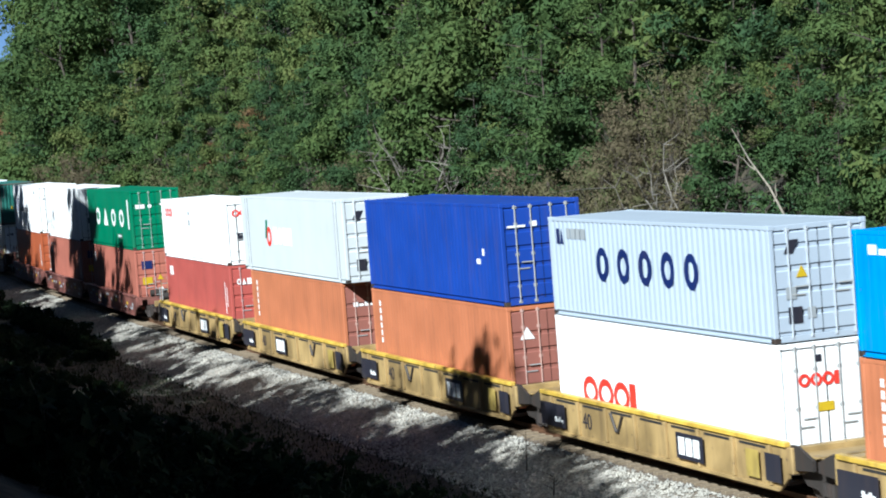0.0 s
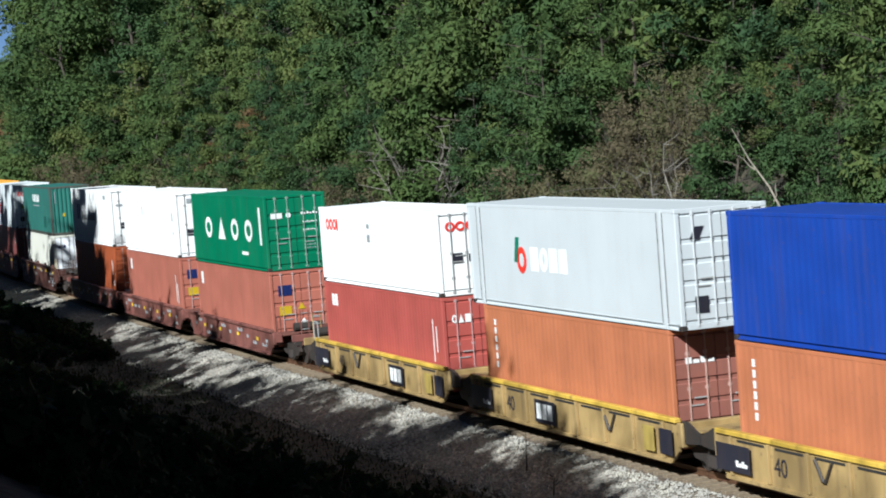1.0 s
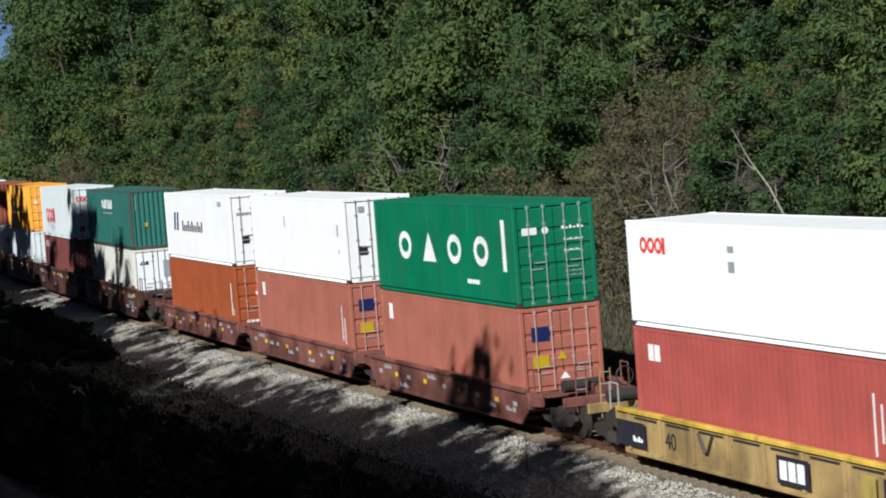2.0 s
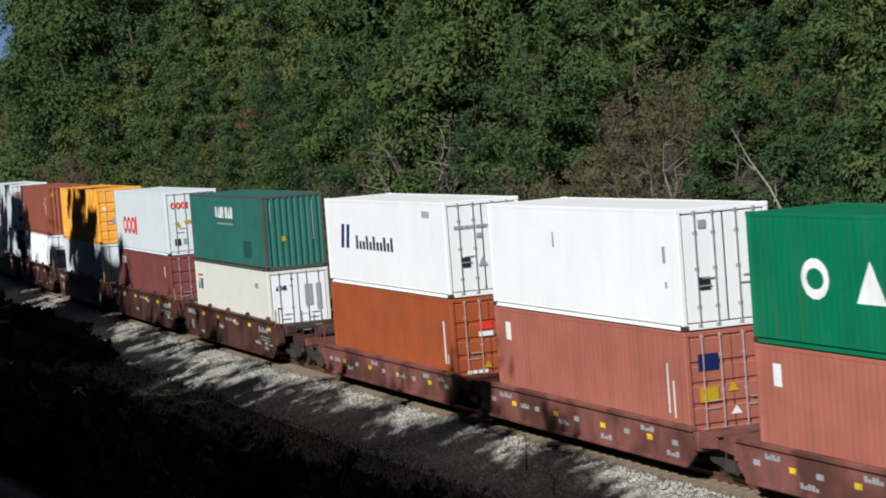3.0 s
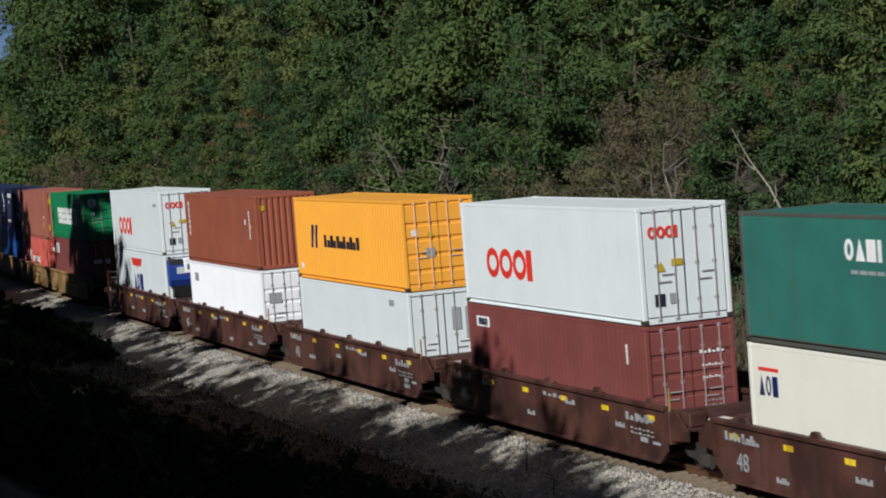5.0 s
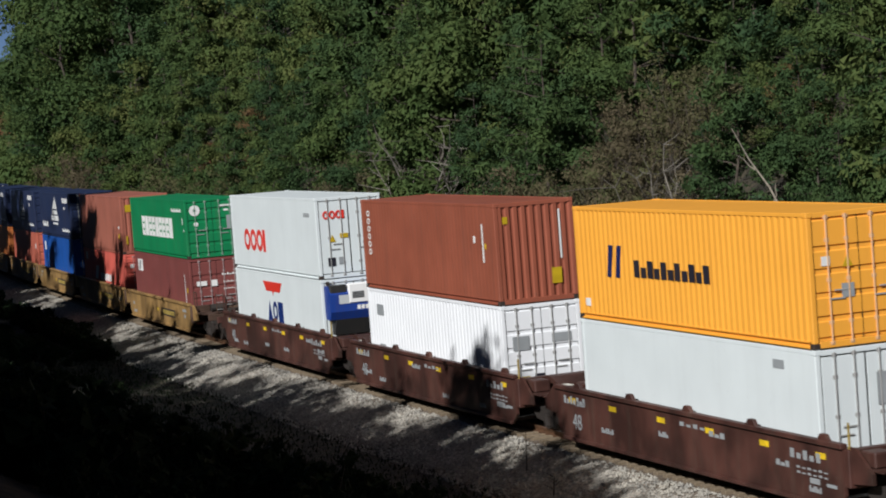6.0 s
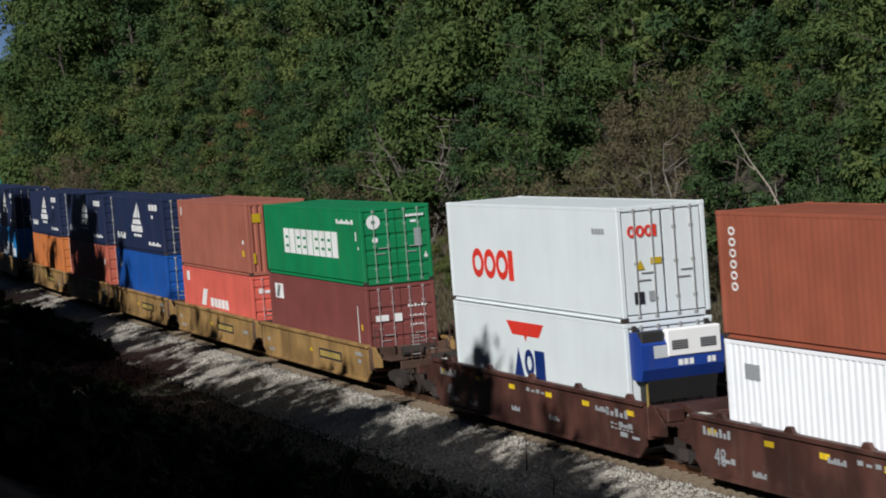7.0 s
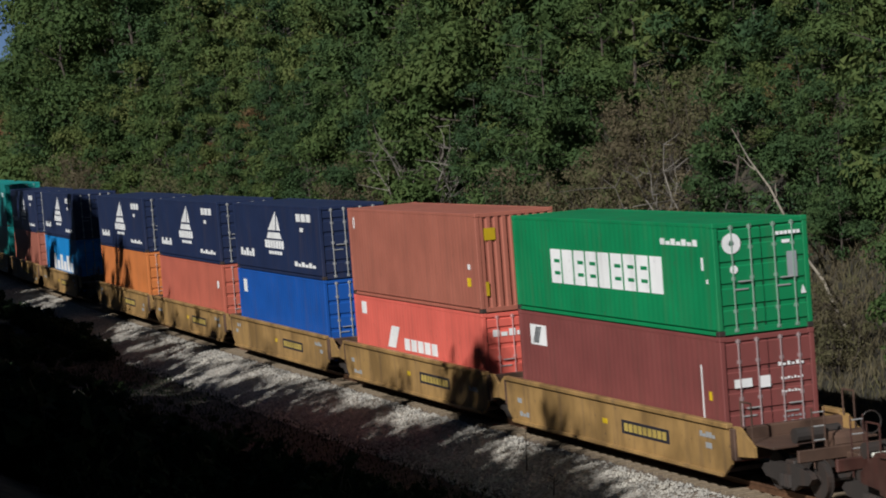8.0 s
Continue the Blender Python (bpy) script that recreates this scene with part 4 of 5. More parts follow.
      [("mark_grey", "|", 0.3, 0.8, 1.6, 2.0), ("mark_yellow", "|", 0.35, 0.75, 0.5, 0.85), ("mark_dark", "|", 0.9, 1.2, 0.5, 0.9), ("mark_grey", "|", 1.5, 2.1, 1.75, 2.0)]), "brown"),
    (-233.33, ("pale grey refrigerated container with large red ring lettering", HC, "light_grey", "flat", "reefer", [loop_marks("mark_red", 2.0, 5.0, 0.8, 1.55), ("mark_grey", "|", 10.6, 11.4, 2.2, 2.35, 4)],
               [loop_marks("mark_red", 0.3, 1.05, 2.15, 2.35), *VENT]),
     ("pale grey refrigerated container with a red and blue emblem", HC, "light_grey", "flat", "reefer", [("mark_red", "v", 4.2, 6.9, 2.02, 2.55), ("mark_blue", "^o|", 4.6, 6.9, 1.05, 1.82, 3, 0.9)], []), "brown"),
    (-254.04, ("bright green corrugated container with white block lettering", STD, "leaf_green", "corrugated", "doors", [("mark_white", "|", 2.6, 9.5, 0.85, 1.75, 9, 0.86), *[("leaf_green", "-", 2.6 + 0.767 * k + 0.24, 2.6 + 0.767 * k + 0.60, v, v + 0.09) for k in (0, 2, 3, 5, 6, 7) for v in (1.08, 1.40)], ("mark_white", "|.", 9.4, 11.4, 2.05, 2.2, 7), ("mark_white", "|", 11.5, 11.6, 1.5, 1.8), ("mark_white", "|", 11.7, 11.8, 1.2, 1.3)],
               [("mark_white", "disc", 0.45, 0.24, 2.1, 0), ("mark_green", "disc", 0.45, 0.07, 2.1, 0.01), ("mark_white", "disc", 0.48, 0.1, 1.5, 0), ("mark_white", "|", 1.6, 2.25, 2.2, 2.28, 6), ("mark_white", "|", 1.75, 1.95, 2.0, 2.08), ("mark_grey", "|", 1.85, 2.1, 1.2, 1.8), ("mark_white", "^", 2.15, 2.3, 0.8, 1.0)]),
     ("maroon corrugated container in a tan well car", HC, "maroon", "corrugated", "doors", [("mark_white", "|", 0.8, 1.9, 2.0, 2.55), ("mark_grey", "/", 0.95, 1.6, 2.05, 2.5), ("mark_white", "|", 11.1, 11.16, 0.8, 2.2), ("mark_yellow", "|", 11.45, 11.6, 1.4, 1.6)],
      [("mark_white", "|", 0.3, 0.75, 1.7, 1.9), ("mark_white", "|", 0.95, 1.22, 1.65, 1.92), *DRY_MARKS]), "tan"),
    (-269.07, ("faded brown container with a ribbed end", HC, "faded_brown", "corrugated", "ribs", [("mark_yellow", "|", 11.2, 11.5, 0.75, 1.0), ("mark_white", "|", 11.3, 11.5, 1.25, 1.4), ("mark_white", "o", 0.5, 0.7, 2.2, 2.6)], [("mark_yellow", "|", 0.25, 0.6, 2.1, 2.45), ("mark_yellow", "|", 0.2, 0.3, 0.5, 0.9)]),
     ("coral red corrugated container with white lettering in a tan car", STD, "coral", "corrugated", "doors", [("mark_white", "/", 3.3, 4.6, 1.05, 1.75), ("mark_white", "|", 5.0, 8.2, 1.05, 1.42, 5), ("mark_white", "|", 0.8, 1.3, 2.0, 2.4)],
      [("mark_white", "|.", 0.3, 1.3, 1.9, 2.1, 4), ("mark_white", "|", 1.5, 2.0, 1.3, 1.6)]), "tan"),
    (-284.72, ("navy corrugated container with a white sail emblem", STD, "navy", "corrugated", "doors", NAVY_MARKS, DRY_MARKS), ("royal blue corrugated container in a tan well car", HC, "royal", "corrugated", "doors", [("mark_white", "|", 0.8, 1.3, 2.0, 2.5)], DRY_MARKS), "tan"),
    (-299.69, ("navy corrugated container with a white sail emblem", STD, "navy", "corrugated", "doors", NAVY_MARKS, DRY_MARKS), ("dull coral corrugated container in a tan well car", HC, "dull_coral", "corrugated", "doors", [("mark_white", "|", 11.2, 11.5, 1.9, 2.2)], DRY_MARKS), "tan"),
    (-315.01, ("navy corrugated container with a white sail emblem", STD, "navy", "corrugated", "doors", NAVY_MARKS, DRY_MARKS), ("orange corrugated container in a tan well car", HC, "orange", "corrugated", "doors", [], DRY_MARKS), "tan"),
    (-335.3, ("navy corrugated container with a white sail emblem", STD, "navy", "corrugated", "doors", NAVY_MARKS, DRY_MARKS), ("sky blue corrugated container with white lettering in a tan car", HC, "sky_blue", "corrugated", "doors", [("mark_white", "|.", 3.0, 10.5, 1.0, 1.9, 6)], DRY_MARKS), "tan"),
    (-351.0, ("navy corrugated container with a white sail emblem", STD, "navy", "corrugated", "doors", NAVY_MARKS, DRY_MARKS), ("dull grey-brown container in a tan well car", HC, "faded_brown", "corrugated", "doors", [], DRY_MARKS), "tan"),
    (-366.7, ("teal corrugated container on a teal one", HC, "teal", "corrugated", "doors", [("mark_white", "|", 10.0, 11.2, 2.0, 2.3, 3)], DRY_MARKS), ("teal corrugated container in a tan well car", HC, "teal", "corrugated", "doors", [], DRY_MARKS), "tan"),
    (-382.4, ("teal corrugated container on a maroon one", HC, "teal", "corrugated", "doors", [], DRY_MARKS), ("maroon corrugated container in a tan well car", HC, "maroon", "corrugated", "doors", [], DRY_MARKS), "tan"),
]
CAR_LABEL = {"yellow": "weathered yellow well car with ribbed sides", "purple": "purple-brown steel well car with pale stencils", "brown": "dark brown steel well car with yellow reflectors", "tan": "tan yellow steel well car with deep sides"}
MOVING = []


def make_train():
    for i, (front, upper, lower, style) in enumerate(STACKS):
        mid = front - 6.096
        gap_a = (STACKS[i - 1][0] - front) if i else 15.7
        gap_b = (front - STACKS[i + 1][0]) if i + 1 < len(STACKS) else 15.7
        well = 7.45 if style == "brown" else 6.75

        def end_of(gap, leading):
            if gap > 18.5:
                return (gap / 2 - 1.75, True, True)
            return (gap / 2, leading, False)
        car = well_car(CAR_LABEL[style], style, end_of(gap_a, True), end_of(gap_b, False), well, {"yellow": "40", "brown": "48"}.get(style, ""), *((2.9, -1.2) if i == 3 else (-1.95, 2.2)))
        MOVING.append((car, mid, 0.0))
        base = 0.43 if lower[1] == HC else 0.44
        low = container(*lower)
        MOVING.append((low, mid, base))
        MOVING.append((container(*upper), mid, base + lower[1] + 0.012))
        if i == 12:
            MOVING.append((generator(), mid + 6.12, base))


make_train()


# ---- trees ----
def quads(centres, normals, long_axis, lengths, widths):
    """Leaf blades as two-triangle quads."""
    side = np.cross(normals, long_axis)
    side /= np.linalg.norm(side, axis=1, keepdims=True) + 1e-9
    a, b = long_axis * lengths[:, None] / 2, side * widths[:, None] / 2
    v = np.stack([centres - a, centres + b, centres + a, centres - b], axis=1)
    return v.reshape(-1, 3)


def unit(v):
    return v / (np.linalg.norm(v, axis=-1, keepdims=True) + 1e-9)


def core_quads(rng, clumps, scale=0.74):
    """Lumpy inner bodies of the clumps, behind the leaves."""
    faces = []
    for axis in range(3):
        for sign in (-1, 1):
            for u in (-1, 0):
                for v in (-1, 0):
                    q = []
                    for du, dv in ((0, 0), (1, 0), (1, 1), (0, 1)):
                        p = [0.0, 0.0, 0.0]
                        p[axis], p[(axis + 1) % 3], p[(axis + 2) % 3] = sign, (u + du), (v + dv)
                        q.append(p)
                    faces.append(q if sign > 0 else q[::-1])
    ball = unit(np.array(faces, float).reshape(-1, 3))
    out = []
    for x, y, z, r in clumps:
        turn = rng.random() * 6.28
        lump = 1 + 0.25 * np.sin(ball[:, :1] * 4 + turn) * np.cos(ball[:, 1:2] * 5 + turn * 2)
        out.append(np.array([x, y, z]) + ball * lump * r * scale * np.array([1, 1, 0.72]))
    return np.concatenate(out)


def blades(rng, clumps, per, length, width, up=0.3, core=0.0):
    """Leaves over the outside of rounded clumps of (x, y, z, radius)."""
    size = np.array(clumps, float)
    share = size[:, 3] ** 1.6
    counts = np.maximum(3, (per * len(clumps) * share / share.sum())).astype(int)
    c = np.repeat(size, counts, axis=0)
    n = len(c)
    d = unit(rng.normal(size=(n, 3)) + np.array([0, 0, 0.35]))
    lump = 1 + 0.25 * np.sin(d[:, :1] * 7 + c[:, 2:3] * 5) * np.cos(d[:, 1:2] * 6 + c[:, :1] * 4)
    r = c[:, 3:4] * lump * (0.72 + 0.38 * rng.random((n, 1)))
    p = c[:, :3] + d * r * np.array([1, 1, 0.74])
    nrm = unit(d + rng.normal(size=(n, 3)) * 0.38 + np.array([0, 0, up]))
    la = unit(np.cross(nrm, rng.normal(size=(n, 3))))
    v = quads(p, nrm, la, length * (0.55 + 0.9 * rng.random(n)), width * (0.55 + 0.9 * rng.random(n)))
    return np.concatenate([v, core_quads(rng, clumps, core)]) if core else v


def sprays(rng, clumps, count, length, width, inner=0.25):
    """Pointed leaf sprays that fill soft clumps of (x, y, z, radius), small ones outside and broad ones within."""
    size = np.array(clumps, float)
    out = []
    for share, grow, near, depth, jitter in ((1 - inner, 1.0, 0.62, 0.46, 0.30), (inner, 1.55, 0.15, 0.5, 1.4)):
        weight = size[:, 3] ** 1.8
        c = np.repeat(size, np.maximum(3, count * share * weight / weight.sum()).astype(int), axis=0)
        n = len(c)
        d = unit(rng.normal(size=(n, 3)) + np.array([0, 0, 0.3]))
        lump = 1 + 0.22 * np.sin(d[:, :1] * 6 + c[:, 2:3] * 5) * np.cos(d[:, 1:2] * 5 + c[:, :1] * 4)
        p = c[:, :3] + d * c[:, 3:4] * lump * (near + depth * rng.random((n, 1))) * np.array([1, 1, 0.68])
        nrm = unit(d + rng.normal(size=(n, 3)) * jitter + np.array([0, 0, 0.25]))
        la = unit(np.cross(nrm, rng.normal(size=(n, 3))) + 0.35 * d)
        side = unit(np.cross(nrm, la))
        a = la * (length * grow * (0.5 + 0.8 * rng.random((n, 1)))) / 2
        b = side * (width * grow * (0.5 + 0.8 * rng.random((n, 1)))) / 2
        out.append(np.stack([p + a, p - a + b, p - a - b], axis=1).reshape(-1, 3))
    return np.concatenate(out)


def leaf_mesh(name, v, mat, k=4):
    me = bpy.data.meshes.new(name)
    n = len(v) // k
    me.vertices.add(len(v))
    me.vertices.foreach_set("co", v.astype(np.float32).ravel())
    me.loops.add(k * n)
    me.loops.foreach_set("vertex_index", np.arange(k * n, dtype=np.int32))
    me.polygons.add(n)
    me.polygons.foreach_set("loop_start", np.arange(0, k * n, k, dtype=np.int32))
    me.materials.append(mat)
    me.update(calc_edges=True)
    return me


def tube(verts, faces, pts, radii, seg=5):
    k0 = len(verts)
    for i, p in enumerate(pts):
        p = Vector(p)
        d = (Vector(pts[min(i + 1, len(pts) - 1)]) - Vector(pts[max(i - 1, 0)])).normalized()
        u = d.orthogonal().normalized()
        w = d.cross(u)
        for j in range(seg):
            a = 6.2832 * j / seg
            verts.append(p + (u * math.cos(a) + w * math.sin(a)) * radii[i])
    for i in range(len(pts) - 1):
        for j in range(seg):
            q = (j + 1) % seg
            faces.append((k0 + i * seg + j, k0 + i * seg + q, k0 + (i + 1) * seg + q, k0 + (i + 1) * seg + j))


def wander(rnd, a, b, bend, k=4):
    a, b = Vector(a), Vector(b)
    out = []
    for i in range(k + 1):
        f = i / k
        p = a.lerp(b, f)
        w = bend * math.sin(math.pi * f)
        out.append(p + Vector((rnd.uniform(-w, w), rnd.uniform(-w, w), rnd.uniform(-w, w) * 0.6)))
    return out


def tree_meshes(kind, seed, fine=True, core=0.0, big=1.0):
    """Trunk with limbs, crown, and height of one tree; fine ones have more and smaller leaves, big ones more limbs.
    With a core the crown is a sparse one of broad leaves, for trees that only cast shade."""
    leaves, leaf = (2700, 1.2) if fine else (1250, 1.7)
    many, grain = (int(6600 * big ** 0.6), 0.92) if fine else (4400, 1.12)

    def crown_of(clumps, length, width, mat):
        if core:
            return leaf_mesh("crown", blades(rng, clumps, leaves / len(clumps), length * leaf, width * leaf, 0.3, core), mat)
        soft = [(x, y, z, r * 1.5) for x, y, z, r in clumps if math.hypot(x, y) < 0.7 or rng.random() < 0.47]
        return leaf_mesh("crown", sprays(rng, soft, many, 1.45 * length * grain * big ** 0.4, 1.35 * width * grain * big ** 0.4), mat, 3)

    rnd, rng = random.Random(seed), np.random.default_rng(seed)
    verts, faces, clumps = [], [], []
    if kind == "pine":
        H = rnd.uniform(10, 13) * big
        pts = wander(rnd, (0, 0, -0.6), (rnd.uniform(-0.4, 0.4), rnd.uniform(-0.4, 0.4), H - 0.5), 0.25, 7)
        tube(verts, faces, pts, [0.12 * big * (1 - 0.85 * i / 7) for i in range(8)], 7)
        z = H * 0.10
        while z < H * 0.96:
            f = (z / H - 0.10) / 0.90
            reach = (2.9 * big ** 0.6 * (1 - f) ** 0.7 + 0.25) * rnd.uniform(0.75, 1.2)
            for b in range(rnd.randint(2, 4) if f < 0.8 else 2):
                a = rnd.uniform(0, 6.2832)
                r = reach * rnd.uniform(0.55, 1.15)
                tip = (r * math.cos(a), r * math.sin(a), z + 0.3 * r * rnd.uniform(0.1, 1.2))
                br = wander(rnd, (0, 0, z), tip, 0.12, 3)
                tube(verts, faces, br, [0.04, 0.03, 0.02, 0.01], 3)
                for q in ((0.62, 1.0) if r > 1.2 else (0.95,)):
                    clumps.append((tip[0] * q + rnd.uniform(-.2, .2), tip[1] * q + rnd.uniform(-.2, .2), z + (tip[2] - z) * q + 0.1, rnd.uniform(0.45, 0.95) * (1.1 - 0.5 * f) * big ** 0.4))
            z += rnd.uniform(0.55, 0.95) * big ** 0.5
        for p in pts[1:]:
            clumps.append((p.x, p.y, p.z, 0.62 * (1.15 - 0.7 * p.z / H)))
        crown = crown_of(clumps, 0.25, 0.10, PINE_LEAF)
    elif kind in ("oak", "autumn", "pale"):
        H = rnd.uniform(7.5, 10) * big if kind != "pale" else 4.5
        pts = wander(rnd, (0, 0, -0.6), (rnd.uniform(-0.8, 0.8), rnd.uniform(-0.8, 0.8), H * 0.85), 0.4, 6)
        tube(verts, faces, pts, [0.17 * (1 - 0.8 * i / 6) for i in range(7)], 7)
        for b in range(15):
            f = (b + rnd.random()) / 15
            base = pts[max(1, min(6, round(f * 6)))]
            a = rnd.uniform(0, 6.2832)
            r = H * 0.33 * rnd.uniform(0.55, 1.1) * (1.15 - 0.6 * f)
            tip = base + Vector((r * math.cos(a), r * math.sin(a), H * rnd.uniform(-0.04, 0.14)))
            br = wander(rnd, base, tip, 0.25, 4)
            tube(verts, faces, br, [0.07, 0.055, 0.04, 0.025, 0.012], 3)
            for q in range(rnd.randint(1, 3)):
                e = br[rnd.randint(2, 4)]
                off = Vector((rnd.gauss(0, 0.5), rnd.gauss(0, 0.5), rnd.gauss(0.1, 0.35)))
                tube(verts, faces, [e, e + off], [0.02, 0.008], 3)
                clumps.append((*(e + off), rnd.uniform(0.55, 1.35) * (H / 9)))
        for p in pts[1:]:
            clumps.append((p.x + rnd.gauss(0, 0.25), p.y + rnd.gauss(0, 0.25), p.z + 0.3, rnd.uniform(0.7, 1.15) * (H / 9)))
        mat = {"oak": OAK_LEAF, "autumn": BROWN_LEAF, "pale": PALE_LEAF}[kind]
        crown = leaf_mesh("crown", blades(rng, clumps, 900 / len(clumps), 0.2, 0.14, 0.3), mat) if kind == "pale" else crown_of(clumps, 0.20, 0.13, mat)
    elif kind == "scrub":
        H = 3.4
        for b in range(26):
            a, r = rnd.uniform(0, 6.2832), rnd.uniform(0.3, 1.6)
            base = (0.4 * r * math.cos(a), 0.4 * r * math.sin(a), -0.2)
            tip = Vector((r * math.cos(a), r * math.sin(a), rnd.uniform(1.2, 3.4)))
            br = wander(rnd, base, tip, 0.2, 4)
            tube(verts, faces, br, [0.03, 0.024, 0.018, 0.012, 0.006], 3)
            for e in br[1:]:
                off = Vector((rnd.gauss(0, 0.3), rnd.gauss(0, 0.3), rnd.uniform(0, 0.5)))
                tube(verts, faces, [e, e + off], [0.012, 0.004], 3)
                clumps.append((*(e + off), rnd.uniform(0.2, 0.5)))
        crown = leaf_mesh("crown", sprays(rng, clumps, 4600, 0.15, 0.055, 0.04), DRY_LEAF, 3)
    elif kind == "bare":
        H = 4.5
        for b in range(9):
            a = rnd.uniform(0, 6.2832)
            tip = Vector((2.0 * math.cos(a), 2.0 * math.sin(a), rnd.uniform(2.2, 4.5)))
            br = wander(rnd, (0, 0, -0.3), tip, 0.35, 6)
            tube(verts, faces, br, [0.06, 0.05, 0.045, 0.035, 0.028, 0.02, 0.01], 5)
            for e in br[2:]:
                for q in range(3):
                    off = Vector((rnd.gauss(0, 0.6), rnd.gauss(0, 0.6), rnd.uniform(-0.1, 0.8)))
                    tube(verts, faces, wander(rnd, e, e + off, 0.1, 2), [0.018, 0.012, 0.005], 3)
                    clumps.append((*(e + off), 0.15))
        crown = leaf_mesh("crown", blades(rng, clumps[::6], 3, 0.12, 0.07), DRY_LEAF)
    else:  # bush
        H = 1.7
        for b in range(20):
            a, r = rnd.uniform(0, 6.2832), rnd.uniform(0.2, 1.3)
            tip = Vector((r * math.cos(a), r * math.sin(a), rnd.uniform(0.4, 1.5)))
            br = wander(rnd, (0.2 * tip.x, 0.2 * tip.y, -0.2), tip, 0.12, 3)
            tube(verts, faces, br, [0.025, 0.02, 0.014, 0.006], 3)
            for e in br[1:]:
                clumps.append((e.x + rnd.gauss(0, 0.15), e.y + rnd.gauss(0, 0.15), e.z, rnd.uniform(0.2, 0.4)))
        crown = leaf_mesh("crown", sprays(rng, [(x, y, z, r * 1.3) for x, y, z, r in clumps], 640, 0.42, 0.20, 0.3), SHADED_LEAF, 3)
    trunk = mesh_of("trunk", [tuple(v) for v in verts], faces, DEAD_BARK if kind == "bare" else BARK)
    return trunk, crown, H


KINDS = (("pine", 5), ("oak", 6), ("autumn", 2), ("pale", 1), ("scrub", 3), ("bush", 3), ("bare", 2))
LIBRARY = {k: [tree_meshes(k, 10 * j + i) for j in range(n)] for i, (k, n) in enumerate(KINDS)}
COARSE = {k: [tree_meshes(k, 10 * j + i, False) for j in range(n)] for i, (k, n) in enumerate(KINDS) if k in ("pine", "oak", "autumn")}
GREAT = {k: [tree_meshes(k, 80 + 10 * j + i, True, 0.0, 1.9) for j in range(4)] for i, (k, n) in enumerate(KINDS) if k in ("pine", "oak")}
OPEN = {"pine": [tree_meshes("pine", 300 + j, False, 0.42) for j in range(4)], "oak": [tree_meshes("oak", 340 + j, False, 0.5) for j in range(3)]}
SHADY = {"pine": [tree_meshes("pine", 10 * j, True, 0.72) for j in range(5)]}
TREE_NAME = {"pine": "pine_tree", "oak": "broadleaf_tree", "autumn": "autumn_tree", "pale": "young_tree", "scrub": "scrub", "bush": "bush", "bare": "dead_tree"}
TREE_LABEL = {"pine": "dark green pine among trees on the bank", "oak": "yellow-green broadleaf tree on the wooded bank", "autumn": "broadleaf tree with reddish-brown autumn leaves",
              "pale": "young tree with pale green leaves on the bank", "scrub": "dry brown scrub at the edge of the woods", "bush": "low green bush, leaves coloured near black for the bank's shade", "bare": "leafless grey tree with tangled dead branches"}


def plant(kind, i, s, off, turn, tall, group="", fine=True, solid=False):
    """One tree, tall metres high, on the ground at s and off."""
    if group == "trees on the near bank":
        stock = (SHADY if solid else OPEN)[kind]
    else:
        stock = (GREAT if tall > 14 else (LIBRARY if fine or kind not in COARSE else COARSE))[kind]
    trunk, crown, h = stock[i % len(stock)]
    x, y = along(s, off)
    t = tagged(new(TREE_NAME[kind]), TREE_LABEL[kind], "bush" if kind in ("bush", "scrub") else "tree", group or "trees on the wooded bank")
    t.matrix_basis = Matrix.Translation((x, y, height(s, off))) @ pose(0, 0, 0, 0, 0, turn) @ Matrix.Scale(tall / h, 4)
    shared("trunk" if kind not in ("bush", "scrub") else "stem", trunk, t)
    shared("crown", crown, t)
    return t


